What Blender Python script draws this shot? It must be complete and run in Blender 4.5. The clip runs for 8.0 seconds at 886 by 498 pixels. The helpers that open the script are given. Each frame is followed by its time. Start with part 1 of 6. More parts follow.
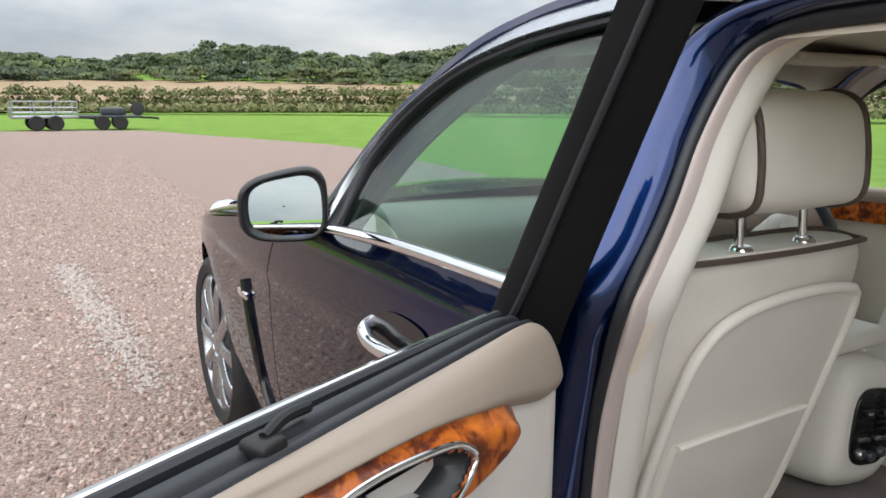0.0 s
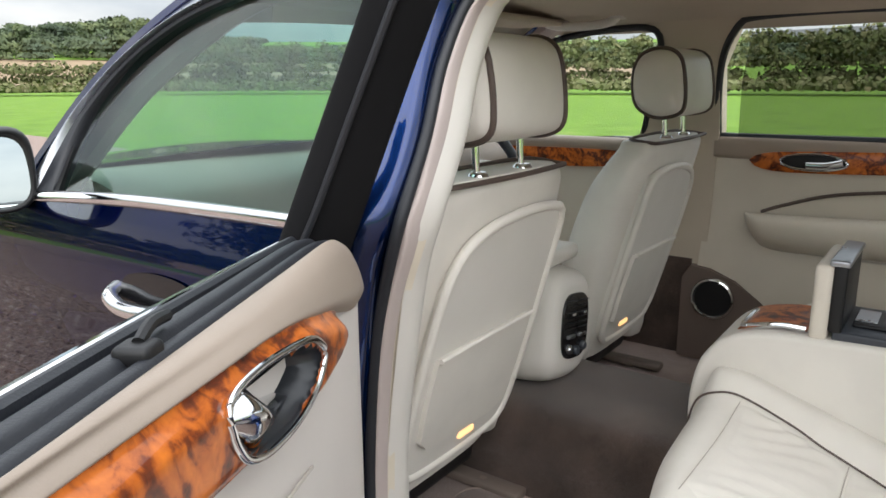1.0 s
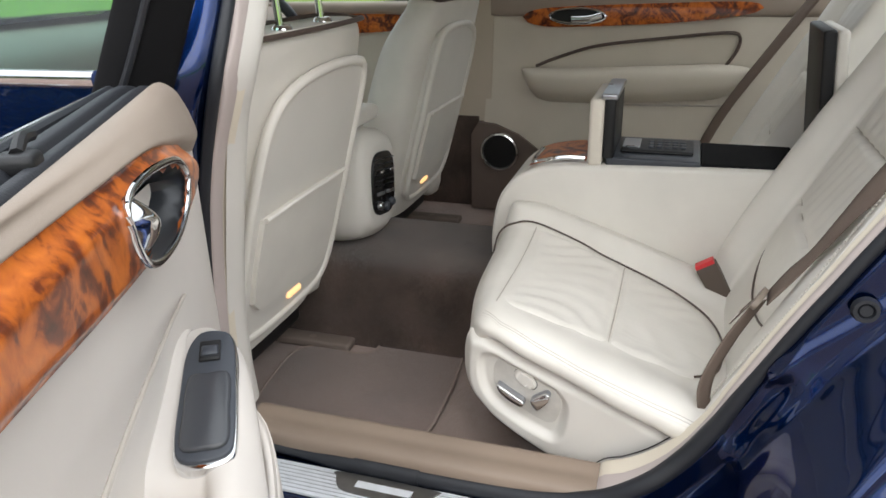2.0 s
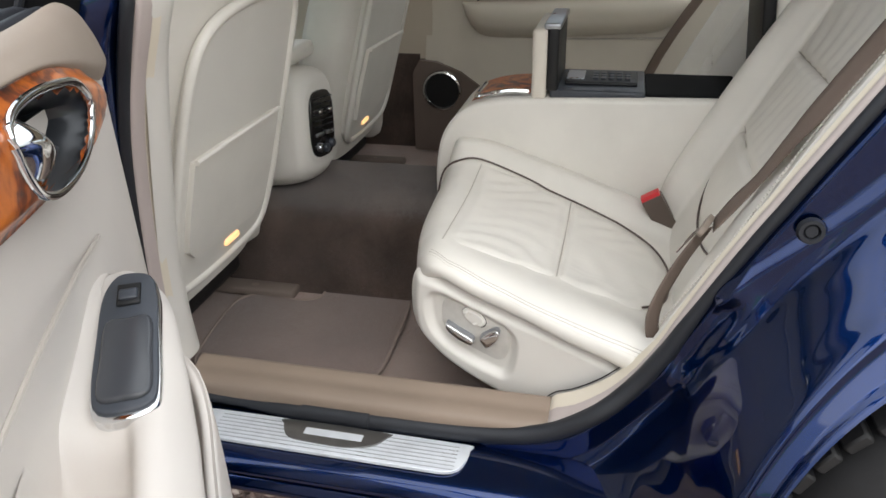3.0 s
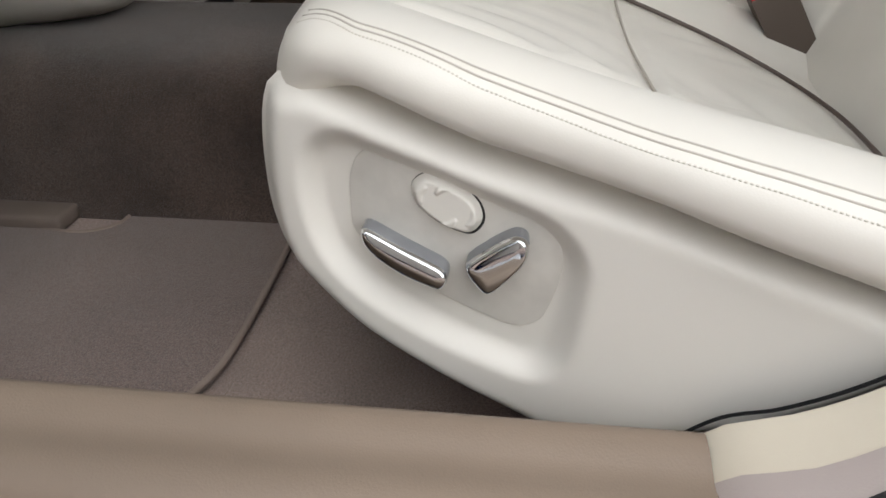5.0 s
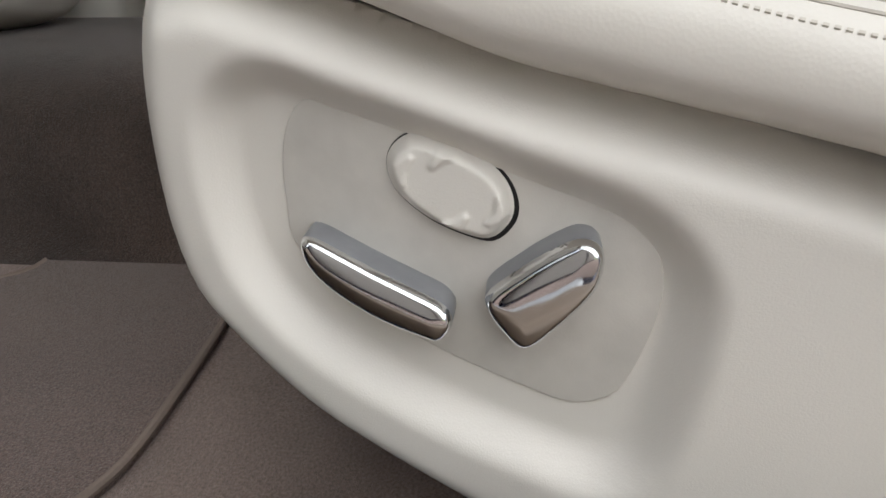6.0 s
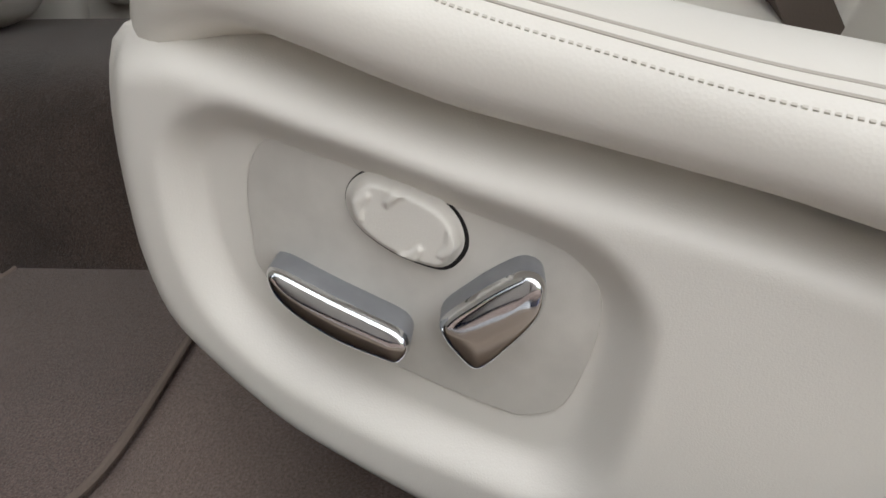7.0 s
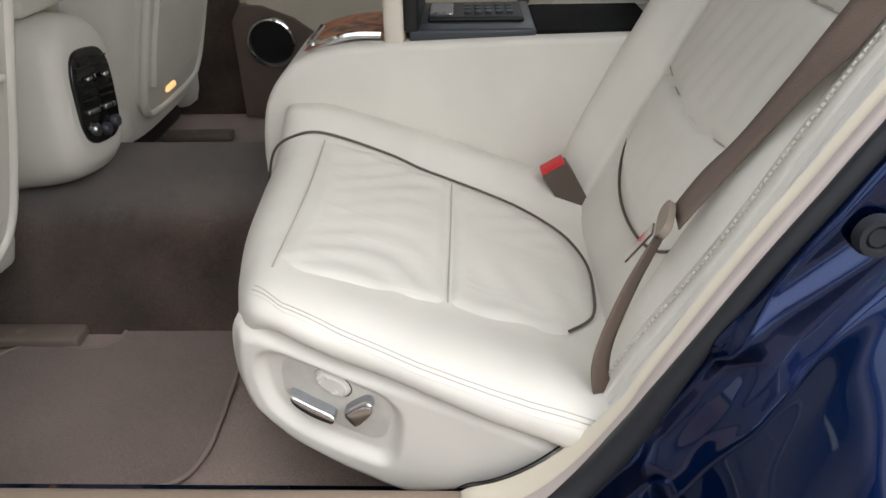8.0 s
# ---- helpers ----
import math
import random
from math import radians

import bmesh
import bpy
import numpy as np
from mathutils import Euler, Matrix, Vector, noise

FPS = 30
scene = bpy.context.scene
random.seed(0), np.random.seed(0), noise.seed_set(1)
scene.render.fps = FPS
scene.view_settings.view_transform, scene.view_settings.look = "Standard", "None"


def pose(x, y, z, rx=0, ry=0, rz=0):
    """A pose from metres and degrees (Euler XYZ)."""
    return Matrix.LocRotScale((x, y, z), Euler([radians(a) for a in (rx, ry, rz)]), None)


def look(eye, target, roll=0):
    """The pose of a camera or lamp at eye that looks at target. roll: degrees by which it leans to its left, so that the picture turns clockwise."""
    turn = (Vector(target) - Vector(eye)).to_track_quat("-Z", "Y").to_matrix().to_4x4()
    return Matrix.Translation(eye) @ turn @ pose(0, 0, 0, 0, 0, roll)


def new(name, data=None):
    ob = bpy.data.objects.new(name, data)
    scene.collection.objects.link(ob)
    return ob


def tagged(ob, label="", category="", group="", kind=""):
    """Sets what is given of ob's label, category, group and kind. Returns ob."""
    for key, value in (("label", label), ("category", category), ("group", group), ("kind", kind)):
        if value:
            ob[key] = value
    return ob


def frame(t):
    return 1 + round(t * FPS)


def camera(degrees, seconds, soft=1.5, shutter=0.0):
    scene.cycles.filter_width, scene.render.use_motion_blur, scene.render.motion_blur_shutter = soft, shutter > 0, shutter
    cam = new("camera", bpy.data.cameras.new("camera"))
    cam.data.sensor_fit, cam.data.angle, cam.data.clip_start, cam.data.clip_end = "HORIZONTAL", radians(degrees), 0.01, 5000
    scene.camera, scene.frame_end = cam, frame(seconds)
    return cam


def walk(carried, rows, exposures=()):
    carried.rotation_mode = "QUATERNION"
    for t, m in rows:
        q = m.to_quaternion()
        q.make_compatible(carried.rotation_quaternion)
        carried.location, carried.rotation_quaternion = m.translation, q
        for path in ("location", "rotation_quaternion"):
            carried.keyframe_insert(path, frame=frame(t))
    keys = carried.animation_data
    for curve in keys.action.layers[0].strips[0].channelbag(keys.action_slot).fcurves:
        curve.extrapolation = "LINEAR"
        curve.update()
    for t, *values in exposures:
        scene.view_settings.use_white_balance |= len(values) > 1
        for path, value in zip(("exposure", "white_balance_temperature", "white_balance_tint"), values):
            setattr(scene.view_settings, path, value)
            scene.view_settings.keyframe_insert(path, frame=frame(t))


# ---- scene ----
from mathutils.bvhtree import BVHTree

# ---- camera ----
cam = camera(63.0, 8.0, soft=1.6)
PATH = [
    (0.0, (-1.4170, -0.1100, 1.2230), (-0.4454, 1.5923, 0.8252), 0.20),
    (0.5, (-1.4950, -0.1150, 1.2030), (-0.2082, 1.3588, 0.7881), -0.10),
    (1.0, (-1.5190, -0.0770, 1.1730), (0.0584, 1.0633, 0.7129), -0.40),
    (1.5, (-1.5670, -0.0600, 1.1460), (0.1747, 0.7189, 0.5461), -0.90),
    (2.0, (-1.6040, -0.0610, 1.1290), (0.1500, 0.5260, 0.3680), -1.40),
    (2.2, (-1.5970, -0.0640, 1.1200), (0.1529, 0.4820, 0.3201), -1.70),
    (3.5, (-1.5310, -0.0400, 1.0560), (0.1927, 0.3439, 0.1172), -1.30),
    (4.0, (-1.3330, 0.0110, 0.9110), (0.3899, 0.3280, -0.0539), -1.10),
    (4.5, (-1.1228, 0.0519, 0.7506), (0.6013, 0.3094, -0.2297), -0.89),
    (4.7, (-1.0604, 0.0697, 0.7094), (0.6637, 0.3012, -0.2774), -0.54),
    (5.8, (-0.8488, 0.1072, 0.5871), (0.9475, 0.3140, -0.2676), -1.19),
    (6.0, (-0.8423, 0.1090, 0.5749), (0.9697, 0.3130, -0.2466), -0.98),
    (6.5, (-0.8363, 0.1043, 0.5738), (0.9824, 0.2684, -0.2420), -0.91),
    (7.0, (-0.8505, 0.1023, 0.5935), (0.9517, 0.2329, -0.2638), -1.08),
    (7.2, (-0.8924, 0.0860, 0.6462), (0.8639, 0.2273, -0.3000), -1.90),
    (7.5, (-1.0162, 0.0623, 0.7696), (0.7132, 0.1171, -0.2334), -0.80),
    (8.0, (-1.2037, -0.0067, 0.9905), (0.5197, 0.0575, -0.0222), -1.31),
]
walk(cam, [(t, look(eye, target, roll)) for t, eye, target, roll in PATH],
     [(0.0, 0.52), (0.6, 0.7), (1.2, 0.78), (2.0, 0.72), (3.5, 0.66), (4.5, 0.58), (6.0, 0.32), (7.0, 0.22), (7.5, 0.25), (8.0, 0.64)])

# ---- sky and sun ----
world = bpy.data.worlds.new("overcast")
scene.world = world
world.use_nodes = True
wn, wl = world.node_tree.nodes, world.node_tree.links
wn.clear()
sky = wn.new("ShaderNodeTexSky")
sky.sky_type, sky.sun_disc = "NISHITA", False
sky.sun_elevation, sky.sun_rotation = radians(43), radians(237)
sky.air_density, sky.dust_density = 1.0, 3.0
coord = wn.new("ShaderNodeTexCoord")
stretch = wn.new("ShaderNodeMapping")
stretch.inputs["Scale"].default_value = (1.6, 1.6, 5.0)
cloud = wn.new("ShaderNodeTexNoise")
cloud.inputs["Scale"].default_value, cloud.inputs["Detail"].default_value, cloud.inputs["Roughness"].default_value = 1.7, 7.0, 0.55
ramp = wn.new("ShaderNodeValToRGB")
ramp.color_ramp.elements[0].position, ramp.color_ramp.elements[1].position = 0.36, 0.66
ramp.color_ramp.elements[0].color, ramp.color_ramp.elements[1].color = (5.6, 6.2, 6.9, 1), (10.4, 10.5, 10.5, 1)
cover = wn.new("ShaderNodeMixRGB")
cover.inputs[0].default_value = 0.92
back = wn.new("ShaderNodeBackground")
back.inputs["Strength"].default_value = 0.15
wout = wn.new("ShaderNodeOutputWorld")
wl.new(coord.outputs["Generated"], stretch.inputs["Vector"])
wl.new(stretch.outputs[0], cloud.inputs["Vector"])
wl.new(cloud.outputs["Fac"], ramp.inputs["Fac"])
wl.new(sky.outputs[0], cover.inputs[1])
# an overcast sky is brightest overhead
height = wn.new("ShaderNodeSeparateXYZ")
grade = wn.new("ShaderNodeMapRange")
grade.inputs[3].default_value, grade.inputs[4].default_value = 0.30, 1.55
dome = wn.new("ShaderNodeMixRGB")
dome.blend_type, dome.inputs[0].default_value = "MULTIPLY", 1.0
wl.new(coord.outputs["Generated"], height.inputs[0])
wl.new(height.outputs["Z"], grade.inputs[0])
wl.new(ramp.outputs[0], dome.inputs[1])
wl.new(grade.outputs[0], dome.inputs[2])
wl.new(dome.outputs[0], cover.inputs[2])
wl.new(cover.outputs[0], back.inputs["Color"])
wl.new(back.outputs[0], wout.inputs[0])
sun = new("sun", bpy.data.lights.new("sun", "SUN"))
sun.data.energy, sun.data.angle, sun.data.color = 1.1, radians(70), (1.0, 0.985, 0.97)
sun.matrix_world = look((-34, -22, 38), (0, 0, 0))

# ---- materials ----
def material(name, color=(0.8, 0.8, 0.8), rough=0.5, metal=0.0, coat=0.0, grain=0.0, grain_scale=400.0, tint=0.0, tint_scale=6.0, spec=0.5, sheen=0.0, detail=4.0, tint_to=None, edge=None, fleck=0.0, fleck_scale=300.0):
    m = bpy.data.materials.new(name)
    m.use_nodes = True
    n, l = m.node_tree.nodes, m.node_tree.links
    b = n["Principled BSDF"]
    b.inputs["Base Color"].default_value = (*color, 1)
    b.inputs["Roughness"].default_value, b.inputs["Metallic"].default_value = rough, metal
    b.inputs["Coat Weight"].default_value, b.inputs["Coat Roughness"].default_value = coat, 0.03
    b.inputs["Specular IOR Level"].default_value = spec
    b.inputs["Sheen Weight"].default_value = sheen
    if edge:
        b.inputs["Specular Tint"].default_value = (*edge, 1)
    tc = n.new("ShaderNodeTexCoord")
    if tint:
        big = n.new("ShaderNodeTexNoise")
        big.inputs["Scale"].default_value, big.inputs["Detail"].default_value = tint_scale, detail
        l.new(tc.outputs["Object"], big.inputs["Vector"])
        mix = n.new("ShaderNodeMixRGB")
        mix.inputs[1].default_value = (*color, 1)
        mix.inputs[2].default_value = (*(tint_to or [c * (1 - tint) for c in color]), 1)
        r = n.new("ShaderNodeMapRange")
        r.inputs[1].default_value, r.inputs[2].default_value = 0.35, 0.7
        l.new(big.outputs["Fac"], r.inputs[0])
        l.new(r.outputs[0], mix.inputs[0])
        l.new(mix.outputs[0], b.inputs["Base Color"])
        if fleck:
            fl = n.new("ShaderNodeTexNoise")
            fl.inputs["Scale"].default_value, fl.inputs["Detail"].default_value = fleck_scale, 2.0
            l.new(tc.outputs["Object"], fl.inputs["Vector"])
            fr = n.new("ShaderNodeMapRange")
            fr.inputs[1].default_value, fr.inputs[2].default_value, fr.inputs[3].default_value, fr.inputs[4].default_value = 0.3, 0.7, 1 - fleck, 1 + fleck
            l.new(fl.outputs["Fac"], fr.inputs[0])
            fm2 = n.new("ShaderNodeMixRGB")
            fm2.blend_type, fm2.inputs[0].default_value = "MULTIPLY", 1.0
            l.new(mix.outputs[0], fm2.inputs[1])
            l.new(fr.outputs[0], fm2.inputs[2])
            l.new(fm2.outputs[0], b.inputs["Base Color"])
        rr = n.new("ShaderNodeMapRange")
        rr.inputs[3].default_value, rr.inputs[4].default_value = max(rough - 0.06, 0.0), min(rough + 0.08, 1.0)
        l.new(big.outputs["Fac"], rr.inputs[0])
        l.new(rr.outputs[0], b.inputs["Roughness"])
    if grain:
        fine = n.new("ShaderNodeTexNoise")
        fine.inputs["Scale"].default_value, fine.inputs["Detail"].default_value = grain_scale, 3.0
        l.new(tc.outputs["Object"], fine.inputs["Vector"])
        bump = n.new("ShaderNodeBump")
        bump.inputs["Strength"].default_value, bump.inputs["Distance"].default_value = grain, 0.002
        l.new(fine.outputs["Fac"], bump.inputs["Height"])
        l.new(bump.outputs["Normal"], b.inputs["Normal"])
    return m


def leather_material(name, color, crease=0.0, crease_axis=(3, 30, 30)):
    """Grained hide: pebble grain, slow tone changes and, where it is sat on, soft wrinkles along one axis."""
    m = material(name, color, 0.42, grain=0.0, tint=0.10, tint_scale=7.0)
    n, l = m.node_tree.nodes, m.node_tree.links
    b = n["Principled BSDF"]
    tc = n.new("ShaderNodeTexCoord")
    cell = n.new("ShaderNodeTexVoronoi")
    cell.inputs["Scale"].default_value = 900
    l.new(tc.outputs["Object"], cell.inputs["Vector"])
    fine = n.new("ShaderNodeBump")
    fine.inputs["Strength"].default_value, fine.inputs["Distance"].default_value = 0.045, 0.001
    l.new(cell.outputs["Distance"], fine.inputs["Height"])
    if crease:
        mp = n.new("ShaderNodeMapping")
        mp.inputs["Scale"].default_value = crease_axis
        l.new(tc.outputs["Object"], mp.inputs["Vector"])
        w = n.new("ShaderNodeTexNoise")
        w.inputs["Scale"].default_value, w.inputs["Detail"].default_value, w.inputs["Distortion"].default_value = 1.6, 3.0, 0.6
        l.new(mp.outputs[0], w.inputs["Vector"])
        wb = n.new("ShaderNodeBump")
        wb.inputs["Strength"].default_value, wb.inputs["Distance"].default_value = crease, 0.012
        l.new(w.outputs["Fac"], wb.inputs["Height"])
        l.new(wb.outputs["Normal"], fine.inputs["Normal"])
    l.new(fine.outputs["Normal"], b.inputs["Normal"])
    return m


def wood_material(name):
    """Burr walnut under thick lacquer."""
    m = material(name, (0.3, 0.08, 0.015), 0.4, coat=0.55, spec=0.25)
    n, l = m.node_tree.nodes, m.node_tree.links
    b = n["Principled BSDF"]
    tc = n.new("ShaderNodeTexCoord")
    warp = n.new("ShaderNodeTexNoise")
    warp.inputs["Scale"].default_value, warp.inputs["Detail"].default_value, warp.inputs["Distortion"].default_value = 16, 5, 2.2
    l.new(tc.outputs["Object"], warp.inputs["Vector"])
    fleck = n.new("ShaderNodeTexNoise")
    fleck.inputs["Scale"].default_value, fleck.inputs["Detail"].default_value, fleck.inputs["Distortion"].default_value = 75, 6, 1.2
    l.new(tc.outputs["Object"], fleck.inputs["Vector"])
    add = n.new("ShaderNodeMath")
    add.operation = "MULTIPLY_ADD"
    add.inputs[1].default_value = 0.4
    l.new(fleck.outputs["Fac"], add.inputs[0])
    l.new(warp.outputs["Fac"], add.inputs[2])
    r = n.new("ShaderNodeValToRGB")
    e = r.color_ramp.elements
    e[0].position, e[0].color = 0.48, (0.03, 0.007, 0.002, 1)
    e[1].position, e[1].color = 0.92, (0.62, 0.17, 0.02, 1)
    k = e.new(0.62)
    k.color = (0.15, 0.028, 0.005, 1)
    k = e.new(0.72)
    k.color = (0.42, 0.10, 0.010, 1)
    l.new(add.outputs[0], r.inputs["Fac"])
    l.new(r.outputs[0], b.inputs["Base Color"])
    return m


def glass_material(name, tint, gloss=1.0):
    m = bpy.data.materials.new(name)
    m.use_nodes = True
    n, l = m.node_tree.nodes, m.node_tree.links
    n.clear()
    out, mix = n.new("ShaderNodeOutputMaterial"), n.new("ShaderNodeMixShader")
    clear, shine, fres = n.new("ShaderNodeBsdfTransparent"), n.new("ShaderNodeBsdfGlossy"), n.new("ShaderNodeFresnel")
    clear.inputs[0].default_value = (*tint, 1)
    shine.inputs["Roughness"].default_value = 0.0
    fres.inputs["IOR"].default_value = 1.0 + 0.5 * gloss
    l.new(fres.outputs[0], mix.inputs[0])
    l.new(clear.outputs[0], mix.inputs[1])
    l.new(shine.outputs[0], mix.inputs[2])
    l.new(mix.outputs[0], out.inputs[0])
    return m


def ramp_material(name, scale, stops, rough=0.9, bump=0.0, bump_scale=None, distance=0.01, detail=8.0):
    """Noise through a colour ramp; stops are (position, colour)."""
    m = material(name, stops[0][1], rough)
    n, l = m.node_tree.nodes, m.node_tree.links
    b = n["Principled BSDF"]
    tc = n.new("ShaderNodeTexCoord")
    t = n.new("ShaderNodeTexNoise")
    t.inputs["Scale"].default_value, t.inputs["Detail"].default_value, t.inputs["Roughness"].default_value = scale, detail, 0.65
    l.new(tc.outputs["Object"], t.inputs["Vector"])
    r = n.new("ShaderNodeValToRGB")
    e = r.color_ramp.elements
    e[0].position, e[0].color = stops[0][0], (*stops[0][1], 1)
    e[1].position, e[1].color = stops[-1][0], (*stops[-1][1], 1)
    for p, c in stops[1:-1]:
        k = e.new(p)
        k.color = (*c, 1)
    l.new(t.outputs["Fac"], r.inputs["Fac"])
    l.new(r.outputs[0], b.inputs["Base Color"])
    if bump:
        t2 = n.new("ShaderNodeTexNoise")
        t2.inputs["Scale"].default_value, t2.inputs["Detail"].default_value = bump_scale or scale, 4
        l.new(tc.outputs["Object"], t2.inputs["Vector"])
        bn = n.new("ShaderNodeBump")
        bn.inputs["Strength"].default_value, bn.inputs["Distance"].default_value = bump, distance
        l.new(t2.outputs["Fac"], bn.inputs["Height"])
        l.new(bn.outputs["Normal"], b.inputs["Normal"])
    return m


IVORY = (0.745, 0.712, 0.652)
leather = leather_material("ivory_leather", IVORY)
leather_worn = leather_material("creased_ivory_leather", IVORY, 0.16, (15, 3, 6))
cream_leather = leather_material("cream_leather", (0.72, 0.665, 0.575))
hard_ivory = material("ivory_plastic", (0.70, 0.672, 0.622), 0.46, grain=0.08, grain_scale=1500, tint=0.06, tint_scale=5)
# Ivory of the far doors, darkened and yellowed to hold their cabin shade.
shaded_ivory = material("ivory_door_plastic_shaded", (0.62, 0.565, 0.475), 0.5, grain=0.1, grain_scale=1300, tint=0.08, tint_scale=5)
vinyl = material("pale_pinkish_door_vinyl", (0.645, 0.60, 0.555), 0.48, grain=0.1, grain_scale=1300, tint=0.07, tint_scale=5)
cream_edge = material("cream_edge_plastic", (0.72, 0.65, 0.53), 0.55, grain=0.1, grain_scale=1200, tint=0.08)
tan_soft = material("tan_soft_trim", (0.29, 0.235, 0.19), 0.5, grain=0.15, grain_scale=700, tint=0.12)
taupe = material("taupe_pillar_trim", (0.49, 0.42, 0.395), 0.7, grain=0.15, grain_scale=900, tint=0.08)
sill_tan = material("tan_sill_plastic", (0.25, 0.19, 0.145), 0.5, grain=0.15, grain_scale=800, tint=0.12)
lining = material("headlining_cloth", (0.52, 0.45, 0.36), 0.95, grain=0.25, grain_scale=1500, tint=0.06)
# One carpet in two tones: this one has the footwell's shade in its colour.
carpet = material("brown_carpet_shaded", (0.10, 0.070, 0.057), 1.0, grain=1.0, grain_scale=900, tint=0.5, tint_scale=9, sheen=0.3, spec=0.1, detail=6, fleck=0.45, fleck_scale=500)
mat_pile = material("brown_mat_pile", (0.225, 0.163, 0.142), 1.0, grain=1.0, grain_scale=900, tint=0.22, tint_scale=6, sheen=0.3, spec=0.1, detail=6, fleck=0.4, fleck_scale=600)
# The same carpet lightened, daylight from the door put into its colour.
lit_pile = material("brown_carpet_lit", (0.34, 0.256, 0.224), 1.0, grain=0.8, grain_scale=1100, tint=0.2, tint_scale=11, sheen=0.3, spec=0.1, detail=6, fleck=0.3, fleck_scale=520)
piping = material("dark_brown_piping", (0.085, 0.06, 0.05), 0.5)
# Hide colour darkened to paint the shade along seams and trim grooves.
seam_shade = material("seam_shadow_hide", (0.46, 0.42, 0.37), 0.6)
thread = material("ivory_thread", (0.60, 0.565, 0.50), 0.8)
rubber = material("black_rubber", (0.014, 0.016, 0.021), 0.5, grain=0.2, grain_scale=500, tint=0.2)
black = material("black_plastic", (0.011, 0.011, 0.012), 0.45, grain=0.1, grain_scale=900, tint=0.15, spec=0.35)
flock = material("black_flock", (0.009, 0.009, 0.01), 0.85, grain=0.3, grain_scale=1500, tint=0.2, spec=0.15)
graphite = material("graphite_plastic", (0.042, 0.048, 0.060), 0.38, grain=0.12, grain_scale=900, tint=0.1)
gloss_black = material("piano_black", (0.008, 0.008, 0.009), 0.08, tint=0.1)
chrome = material("chrome", (0.78, 0.79, 0.8), 0.06, metal=1.0, tint=0.05, tint_scale=20)
satin = material("satin_metal", (0.45, 0.47, 0.5), 0.28, metal=1.0, tint=0.1, tint_scale=30)
brushed = material("brushed_aluminium", (0.80, 0.83, 0.87), 0.5, metal=0.45, tint=0.12, tint_scale=40)
paint = material("dark_blue_metallic_paint", (0.0028, 0.0185, 0.092), 0.24, metal=0.92, coat=1.0, tint=0.2, tint_scale=3, edge=(0.004, 0.012, 0.05), spec=0.0)
wood = wood_material("burr_walnut")
clear_glass = glass_material("clear_glass", (0.93, 0.96, 0.95))
green_glass = glass_material("green_tinted_glass", (0.42, 0.70, 0.62))
blind_cloth = glass_material("blind_mesh", (0.42, 0.42, 0.42), 0.02)
belt_web = material("brown_belt_webbing", (0.17, 0.125, 0.10), 0.75, grain=0.6, grain_scale=900, tint=0.1)
red = material("red_button", (0.65, 0.03, 0.04), 0.4, tint=0.1)
tyre_rubber = material("tyre_rubber", (0.018, 0.018, 0.019), 0.7, grain=0.4, grain_scale=90, tint=0.4, tint_scale=12)
lamp_glow = bpy.data.materials.new("lit_lamp_lens")
lamp_glow.use_nodes = True
lamp_glow.node_tree.nodes["Principled BSDF"].inputs["Base Color"].default_value = (0.8, 0.6, 0.4, 1)
lamp_glow.node_tree.nodes["Principled BSDF"].inputs["Emission Color"].default_value = (1.0, 0.55, 0.2, 1)
lamp_glow.node_tree.nodes["Principled BSDF"].inputs["Emission Strength"].default_value = 0.7


# ---- shape helpers ----
CX = -0.045


def spline(pts, n, closed=False):
    """n points along a smooth curve through pts, evenly spaced."""
    p = np.array(pts, float)
    if len(p) == 2:
        return [p[0] + (p[1] - p[0]) * i / (n - 1) for i in range(n)]
    k = len(p)
    fine = []
    for i in range(k if closed else k - 1):
        a, b, c, d = ((p[(i + j) % k] for j in (-1, 0, 1, 2)) if closed else (p[max(i - 1, 0)], p[i], p[i + 1], p[min(i + 2, k - 1)]))
        for t in np.arange(0, 1, 1 / 12):
            fine.append(0.5 * (2 * b + (c - a) * t + (2 * a - 5 * b + 4 * c - d) * t * t + (3 * b - a - 3 * c + d) * t ** 3))
    fine.append(p[0] if closed else p[-1])
    fine = np.array(fine)
    run = np.concatenate([[0], np.cumsum(np.linalg.norm(np.diff(fine, axis=0), axis=1))])
    at = np.linspace(0, run[-1], n, endpoint=not closed)
    return [np.array([np.interp(a, run, fine[:, j]) for j in range(p.shape[1])]) for a in at]


def across(p, n):
    """n points through the list p, spaced by index, not by length."""
    p = np.array(p, float)
    k = len(p)
    out = []
    for u in np.linspace(0, k - 1, n):
        i = min(int(u), k - 2)
        t = u - i
        a, b, c, d = p[max(i - 1, 0)], p[i], p[i + 1], p[min(i + 2, k - 1)]
        out.append(0.5 * (2 * b + (c - a) * t + (2 * a - 5 * b + 4 * c - d) * t * t + (3 * b - a - 3 * c + d) * t ** 3))
    return out


def mesh_of(verts, faces):
    bm = bmesh.new()
    vs = [bm.verts.new(v) for v in verts]
    for f in faces:
        try:
            bm.faces.new([vs[i] for i in f])
        except ValueError:
            pass
    return bm


